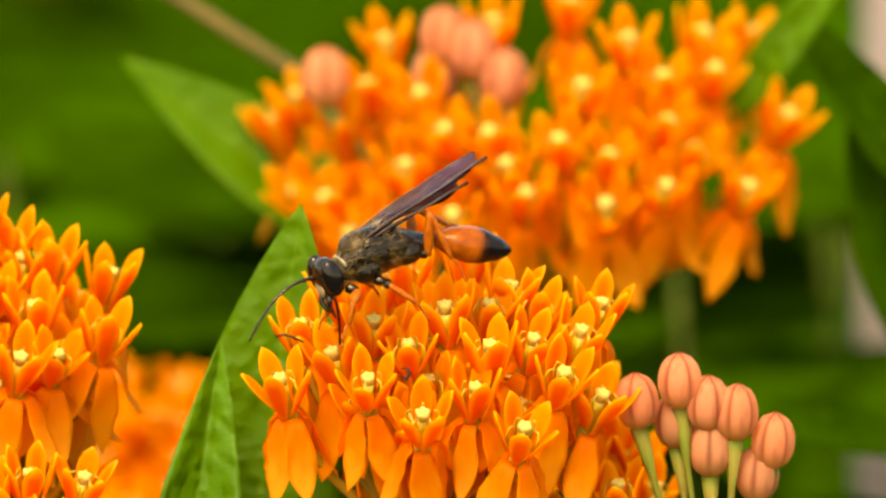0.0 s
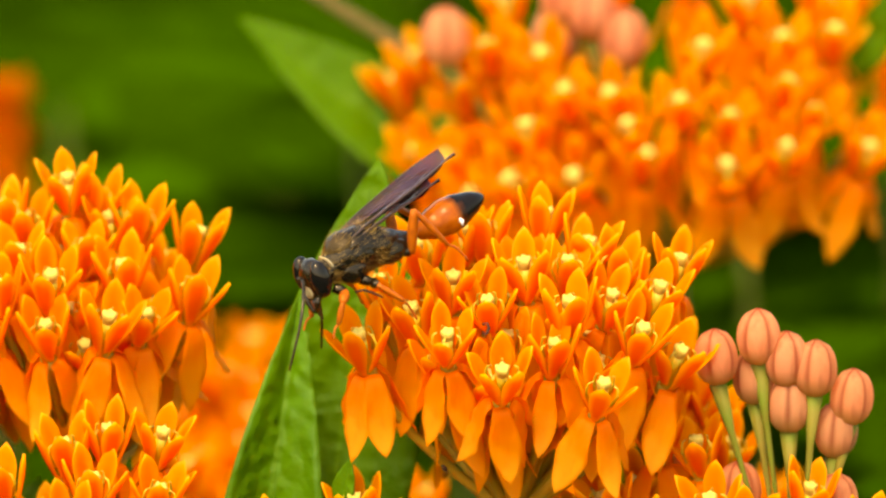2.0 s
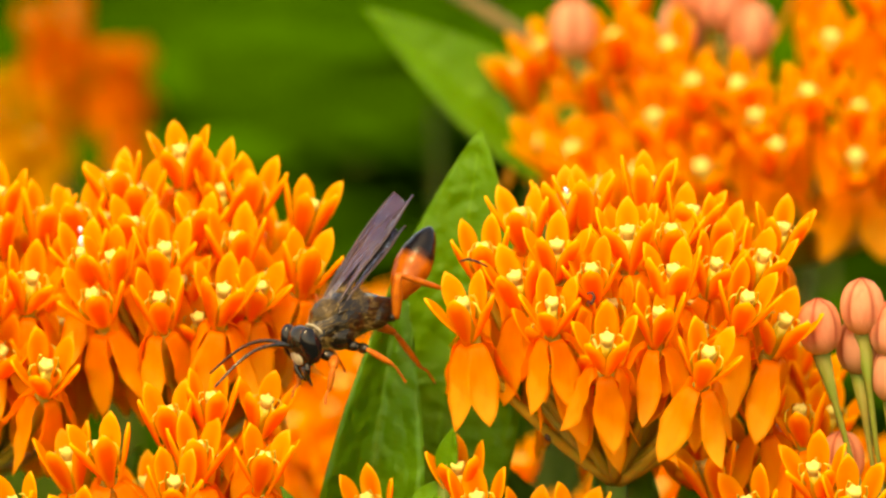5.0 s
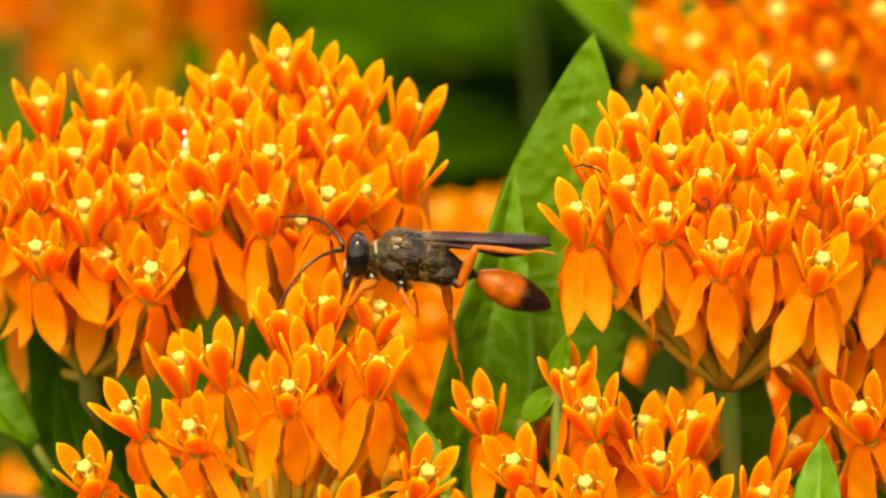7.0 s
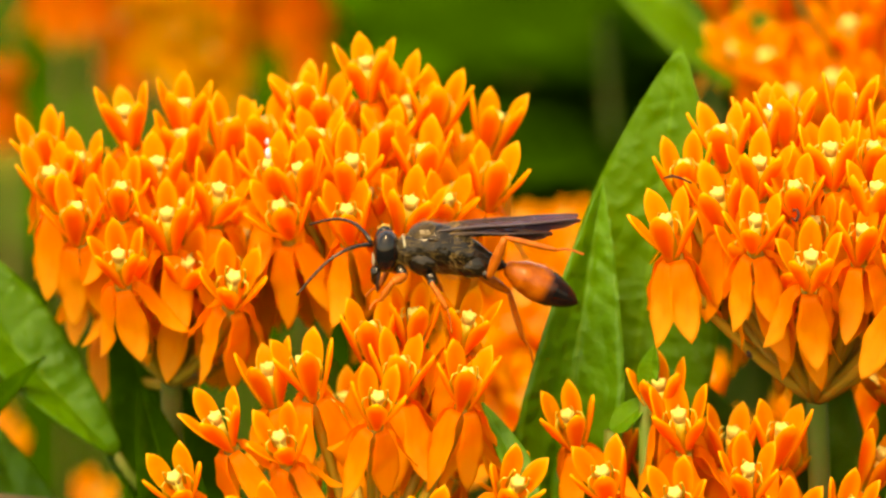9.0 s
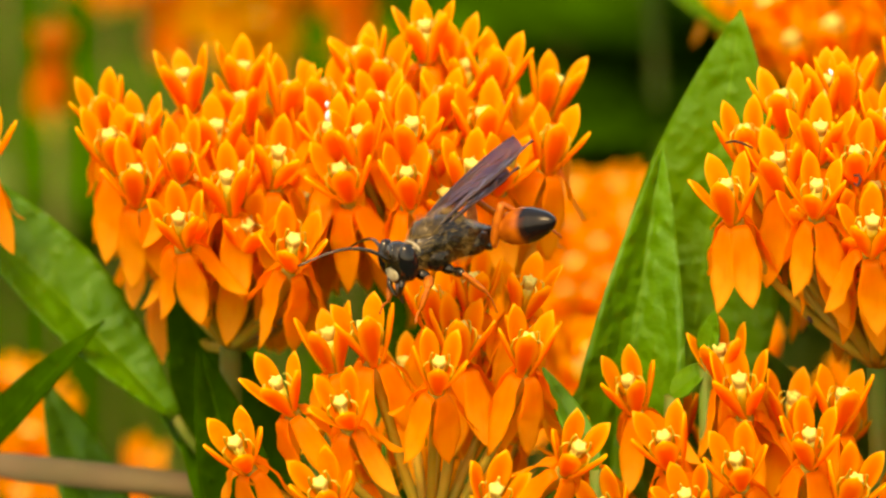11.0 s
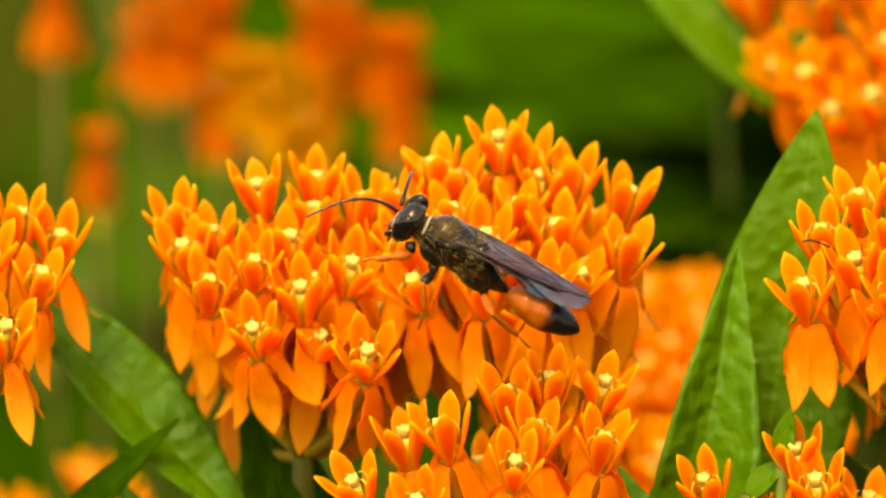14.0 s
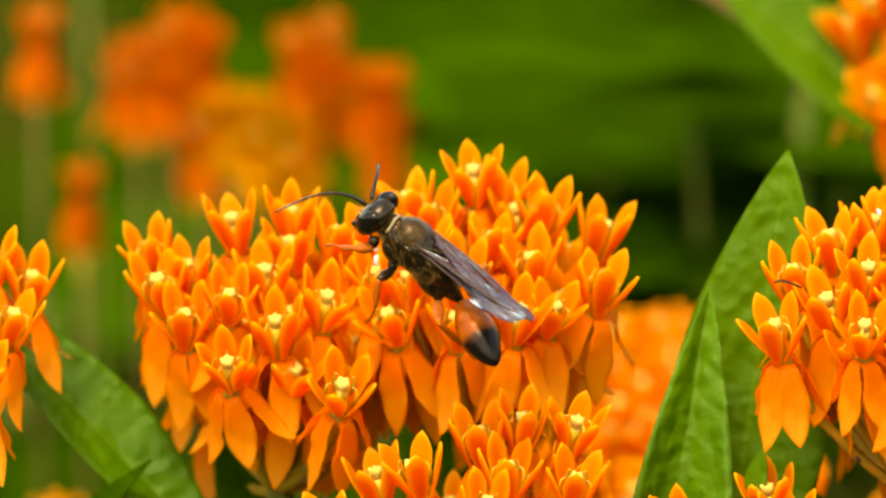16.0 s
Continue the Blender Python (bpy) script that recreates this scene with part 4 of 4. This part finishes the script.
def wasp():
    rng = random.Random(2)
    th = new("digger_wasp")
    th.empty_display_size = 0.01
    tagged(th, "black and rust-red digger wasp with dark wings feeding on flowers", "wasp")
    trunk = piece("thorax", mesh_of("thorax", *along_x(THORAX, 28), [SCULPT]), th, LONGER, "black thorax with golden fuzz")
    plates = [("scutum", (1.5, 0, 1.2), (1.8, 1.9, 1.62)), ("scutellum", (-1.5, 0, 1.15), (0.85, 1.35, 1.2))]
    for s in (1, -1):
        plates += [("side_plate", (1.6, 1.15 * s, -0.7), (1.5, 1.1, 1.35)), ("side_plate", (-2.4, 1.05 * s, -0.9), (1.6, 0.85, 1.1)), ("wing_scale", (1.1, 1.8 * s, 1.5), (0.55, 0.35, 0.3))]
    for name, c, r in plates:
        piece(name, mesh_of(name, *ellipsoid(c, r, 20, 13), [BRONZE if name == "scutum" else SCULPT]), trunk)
    v, f = hairs(rng, 2700, [(x, z, b * 1.04, h * 1.06) for x, z, b, h in THORAX[1:12]], 0.6)
    piece("thorax_hair", mesh_of("thorax_hair", v, f, [GOLD]), th, LONGER, "short golden hair")
    arc = [(3.75 - 0.25 * abs(math.cos(a)), 1.42 * math.cos(a), -0.02 + 1.42 * math.sin(a)) for a in (radians(20 + 14 * k) for k in range(11))]
    piece("collar", mesh_of("collar", *tube(arc, [0.05] + [0.13] * 9 + [0.05], 6), [FACE]), th, None, "pale cream collar line")
    # head
    grow = Matrix.Translation((0.0042, 0, -0.00025)) @ Matrix.Scale(1.09, 4) @ Matrix.Translation((-0.0051, 0, 0.0003))
    skull = [(5.0, -0.3, 0.9, 0.9), (5.2, -0.25, 1.6, 1.5), (5.6, -0.2, 1.95, 1.85), (6.2, -0.25, 1.95, 1.95), (6.7, -0.35, 1.6, 1.8), (7.05, -0.5, 1.0, 1.4), (7.2, -0.6, 0.4, 0.7)]
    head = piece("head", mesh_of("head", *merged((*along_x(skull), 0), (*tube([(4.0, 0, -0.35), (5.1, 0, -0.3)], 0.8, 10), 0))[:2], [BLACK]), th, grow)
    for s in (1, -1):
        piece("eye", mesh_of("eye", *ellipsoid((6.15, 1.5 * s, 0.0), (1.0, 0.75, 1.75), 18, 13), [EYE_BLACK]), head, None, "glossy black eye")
        jaw = tube([(6.7, 0.9 * s, -1.6), (7.0, 0.85 * s, -2.3), (7.0, 0.4 * s, -3.0), (6.9, 0.05 * s, -3.3)], [0.3, 0.27, 0.2, 0.08], 8)
        piece("mandible", mesh_of("mandible", *jaw, [BLACK]), head)
    v, f, _ = merged((*ellipsoid((6.95, 0, -0.95), (0.35, 0.95, 0.85), 14, 9), 0), (*hairs(rng, 160, skull[3:7], 0.25), 0))
    piece("face", mesh_of("face", v, f, [FACE]), head, None, "pale golden hairy face")
    piece("tongue", mesh_of("tongue", *tube([(6.6, 0, -1.8), (6.7, 0, -3.0), (6.5, 0, -4.0)], [0.35, 0.25, 0.1], 8), [VEIN]), head)
    # abdomen
    back = [(0.0, 0.34), (0.3, 0.3), (0.6, 0.34), (0.95, 0.62), (1.3, 0.85), (1.9, 1.05), (2.7, 1.5), (3.5, 1.78), (3.62, 1.74), (4.6, 1.95), (5.4, 1.96), (5.52, 1.91), (6.3, 1.85), (7.0, 1.66), (7.12, 1.6), (8.0, 1.32), (8.5, 1.1), (8.6, 1.04), (9.1, 0.75), (9.5, 0.4), (9.7, 0.1)]
    rings = [(-0.4 * x if x < 1.3 else 0.66 - 0.92 * x, -0.05 * x if x < 1.4 else -0.07, r, r * 0.94) for x, r in back]
    v, f = along_x(rings, 22)
    pig = [max(0.0, min(1.0, (-p[0] - 4.3 + 0.25 * math.sin(3 * p[1])) / 0.7)) if p[0] < -0.25 else 1.0 for p in v]
    rear = piece("abdomen", mesh_of("abdomen", v, f, [ABDOMEN], pigment_shade=pig), th, Matrix.Translation(Vector(HIPS) * MM), "spindle-shaped abdomen, rust-red with a black tip")
    # wings
    wings = []
    for s in (1, -1):
        for kind, length, width, hinge in (("forewing", 14.8, 2.7, (1.0, 1.35, 2.2)), ("hindwing", 11.2, 2.6, (0.2, 1.4, 1.95))):
            hinge = Vector((hinge[0], hinge[1] * s, hinge[2]))
            wings.append((piece(kind, wing_mesh(length, width, s), th, Matrix.Translation(hinge * MM), "smoky violet-brown veined wing"), s, hinge, 0.0 if kind == "forewing" else -3.0))
    # antennae
    feelers = []
    for s in (1, -1):
        pts, radii = [], []
        for k in range(25):
            d = k / 24
            pts.append((9.0 * d, 0.0, 1.5 * math.sin(math.pi * d ** 0.8)))
            radii.append((0.24 if d < 0.1 else 0.21 - 0.09 * d) * (1 if k % 2 else 0.88))
        base = Vector((6.7, 0.5 * s, 0.4))
        feelers.append((piece("antenna", mesh_of("antenna", *tube(pts, radii, 8), [BLACK]), th, Matrix.Translation(base * MM)), s, base))
    # legs
    shins = []
    for s in (1, -1):
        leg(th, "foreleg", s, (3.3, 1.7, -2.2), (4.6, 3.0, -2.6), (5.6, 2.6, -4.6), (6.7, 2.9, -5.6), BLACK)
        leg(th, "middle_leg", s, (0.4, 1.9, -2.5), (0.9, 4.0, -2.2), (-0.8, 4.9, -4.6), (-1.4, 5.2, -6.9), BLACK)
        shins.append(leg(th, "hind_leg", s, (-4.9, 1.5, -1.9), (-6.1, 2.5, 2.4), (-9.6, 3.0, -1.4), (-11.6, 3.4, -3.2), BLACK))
    return th, rear, wings, feelers, shins


WASP, REAR, WINGS, FEELERS, SHINS = wasp()


def motions():
    sway_c = [(0, -0.7, 0.0), (0.5, -7.0, 0.3), (1, -5.5, -1.5), (1.5, -8.2, 1.2), (2, 4.4, -0.5), (2.5, -6.1, 1.2), (3, 1.1, -0.3), (3.2, 9.8, -1.1), (5.3, 7.1, -3.0), (5.5, 1.8, -0.2), (6, 7.0, -4.8), (6.5, 1.2, 1.2), (7, 10.0, -1.7), (7.5, 6.1, -1.6), (8, 8.6, -2.3), (10.3, 8.5, -0.2), (10.5, 5.2, 0.1), (11, 2.4, 0.2), (11.5, 3.5, 0.1), (12, 3.8, 1.9), (12.5, 3.2, 0.0), (13, 7.1, 3.1), (13.5, 1.0, 2.6), (14, -1.4, 3.3), (14.5, 7.1, 2.2), (15, -0.4, 7.4), (15.5, -8.4, -2.7), (16, 13.1, 4.8)]
    sway_b = [(0, -0.7, 0.3), (0.5, -1.2, 0.0), (1, -0.5, 0.5), (1.5, -0.1, 0.4), (2, 0.3, -0.1), (2.5, 1.1, -1.2), (3, 1.5, -2.1), (3.2, 1.7, -2.0), (5.5, 1.1, -0.4), (6, 0.4, -0.9), (6.5, 0.5, -0.4), (7, 0.6, -0.4), (7.5, 0.9, -0.8), (8, 0.6, -0.4), (10.5, -0.2, -0.1), (11, 0.0, 0.0), (11.5, 0.0, 0.1), (12, 0.0, -0.3), (12.5, 0.0, -0.5), (13, 0.8, -1.2), (13.5, 1.0, -0.8), (14, -0.2, -1.2), (14.5, 1.0, -1.6), (15, -0.2, -0.9), (15.5, 0.0, -1.6), (16, 0.1, -0.5)]
    sway_far = [(0, -7.9, 0.0), (1.8, -8.2, 0.0), (2.5, -2.3, 0.0), (3, 0.4, 0.0), (5.5, -2.0, 0.0), (6.5, -0.8, 0.0), (8, -0.2, 0.0), (12, -0.1, 0.0), (12.5, 0.2, 0.0), (13, 3.3, 0.0), (13.5, 1.9, 0.0), (14, -3.5, 0.0), (14.5, 2.4, 0.0), (15, -2.0, 0.0), (16, -1.8, 0.0)]
    for th, rows in [(PLANT_C, sway_c), (PLANT_EDGE, sway_c), (PLANT_B, sway_b)] + [(th, sway_far) for th in DISTANT]:
        rest = th.matrix_basis.translation.copy()
        walk(th, [(t, Matrix.Translation(rest + (RIGHT * r + UP * u) * MM)) for t, r, u in rows])
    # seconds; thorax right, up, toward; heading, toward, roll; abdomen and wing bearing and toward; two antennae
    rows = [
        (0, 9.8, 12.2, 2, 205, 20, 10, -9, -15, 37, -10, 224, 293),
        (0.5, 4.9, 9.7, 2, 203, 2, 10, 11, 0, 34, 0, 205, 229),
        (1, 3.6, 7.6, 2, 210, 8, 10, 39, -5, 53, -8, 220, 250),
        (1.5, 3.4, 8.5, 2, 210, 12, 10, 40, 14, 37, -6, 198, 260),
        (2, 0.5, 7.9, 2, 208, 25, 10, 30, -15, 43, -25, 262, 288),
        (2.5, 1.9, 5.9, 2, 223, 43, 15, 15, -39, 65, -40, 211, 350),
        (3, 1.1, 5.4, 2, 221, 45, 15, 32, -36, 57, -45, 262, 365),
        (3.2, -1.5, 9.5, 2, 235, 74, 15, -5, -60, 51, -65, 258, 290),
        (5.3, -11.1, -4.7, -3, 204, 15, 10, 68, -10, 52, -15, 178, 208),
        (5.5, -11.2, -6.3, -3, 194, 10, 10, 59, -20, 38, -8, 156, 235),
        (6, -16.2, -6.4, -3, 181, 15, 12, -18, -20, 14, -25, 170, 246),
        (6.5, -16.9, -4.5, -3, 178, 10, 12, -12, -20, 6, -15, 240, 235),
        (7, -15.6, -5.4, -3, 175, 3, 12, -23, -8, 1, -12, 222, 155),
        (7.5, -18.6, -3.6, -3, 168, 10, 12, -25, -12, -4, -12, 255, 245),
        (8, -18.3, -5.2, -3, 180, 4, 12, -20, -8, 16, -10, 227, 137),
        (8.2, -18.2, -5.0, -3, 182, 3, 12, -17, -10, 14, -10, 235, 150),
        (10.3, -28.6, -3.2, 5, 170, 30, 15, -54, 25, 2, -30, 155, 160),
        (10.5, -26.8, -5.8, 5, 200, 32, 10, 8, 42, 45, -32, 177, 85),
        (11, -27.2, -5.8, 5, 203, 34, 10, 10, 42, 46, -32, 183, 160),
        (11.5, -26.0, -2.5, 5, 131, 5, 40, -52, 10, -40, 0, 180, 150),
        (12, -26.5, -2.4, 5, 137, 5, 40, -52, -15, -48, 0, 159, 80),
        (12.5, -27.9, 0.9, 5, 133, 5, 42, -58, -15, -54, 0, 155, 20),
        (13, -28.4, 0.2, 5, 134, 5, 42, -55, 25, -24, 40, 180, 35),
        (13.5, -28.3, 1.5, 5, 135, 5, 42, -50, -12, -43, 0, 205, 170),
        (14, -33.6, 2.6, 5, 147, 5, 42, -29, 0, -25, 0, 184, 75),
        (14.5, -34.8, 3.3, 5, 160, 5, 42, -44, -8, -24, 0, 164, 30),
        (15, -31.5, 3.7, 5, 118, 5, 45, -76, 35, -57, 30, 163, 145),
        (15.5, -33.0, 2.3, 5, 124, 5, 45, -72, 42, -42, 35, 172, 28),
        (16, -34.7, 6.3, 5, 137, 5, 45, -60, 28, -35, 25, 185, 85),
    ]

    def ray(bearing, toward):
        a, b = radians(bearing), radians(toward)
        return Vector((math.cos(a) * math.cos(b), math.sin(a) * math.cos(b), math.sin(b)))

    def turned(x, z):
        """A turn with its x axis along x and its z axis near z."""
        z = (z - x * x.dot(z)).normalized()
        return Matrix((x, z.cross(x), z)).transposed()

    view = Matrix((RIGHT, UP, TOWARD)).transposed()
    body_rows, rear_rows = [], []
    wing_rows, feeler_rows = [[] for _ in WINGS], [[] for _ in FEELERS]
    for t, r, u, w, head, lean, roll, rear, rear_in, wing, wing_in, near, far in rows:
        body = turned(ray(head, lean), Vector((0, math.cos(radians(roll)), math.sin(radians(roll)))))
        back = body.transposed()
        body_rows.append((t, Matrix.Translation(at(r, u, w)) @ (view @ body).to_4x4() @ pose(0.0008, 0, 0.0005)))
        up = Vector((0, 0, 1))
        rear_rows.append((t, Matrix.Translation(Vector(HIPS) * MM) @ turned(back @ -ray(rear, rear_in), up).to_4x4()))
        for n, (ob, s, hinge, dip) in enumerate(WINGS):
            spread = 2 if t < 11.2 else -4
            wing_rows[n].append((t, Matrix.Translation(hinge * MM) @ turned(back @ -ray(wing, wing_in), up).to_4x4() @ pose(0, 0, 0, s * 20, dip, -s * spread)))
        for n, (ob, s, base) in enumerate(FEELERS):
            d = back @ ray(near if s > 0 else far, 12 if s > 0 else (-38 if t < 10 else -66))
            feeler_rows[n].append((t, Matrix.Translation(base * MM) @ turned(d, back @ Vector((0.25, 0.95, 0.2))).to_4x4()))
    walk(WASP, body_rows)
    walk(REAR, rear_rows)
    for (ob, *_), keyed in zip(WINGS, wing_rows):
        walk(ob, keyed)
    for (ob, *_), keyed in zip(FEELERS, feeler_rows):
        walk(ob, keyed)
    bend = ((0, -38), (0.5, -36), (1, -20), (3, -18), (5.3, 20), (6, 47), (8.2, 47), (10.3, 10), (12, 0), (16, 0))
    splay = ((0, 0), (10.3, 0), (11, 0), (11.5, 45), (16, 45))
    hang = ((0, 0), (3.2, 0), (4, -60), (5.3, -130), (6, -150), (8.2, -150), (9.3, -75), (10.3, 0), (16, 0))
    fold = ((0, 0), (3.2, 0), (4, 50), (5.3, 105), (6, 120), (8.2, 120), (9.3, 60), (10.3, 10), (12, 0), (16, 0))
    for shin, knee, hind, root, side in SHINS:
        walk(shin, [(t, Matrix.Translation(knee * MM) @ pose(0, 0, 0, 0, a, 0)) for t, a in (bend if side > 0 else fold)])
        turns = [(t, 0, -side * a) for t, a in splay] if side > 0 else [(t, a, 0) for t, a in hang if t < 10.4] + [(t, 0, -side * a) for t, a in splay if t > 10.4]
        walk(hind, [(t, Matrix.Translation(root * MM) @ pose(0, 0, 0, roll, pitch, 0)) for t, pitch, roll in turns])


motions()
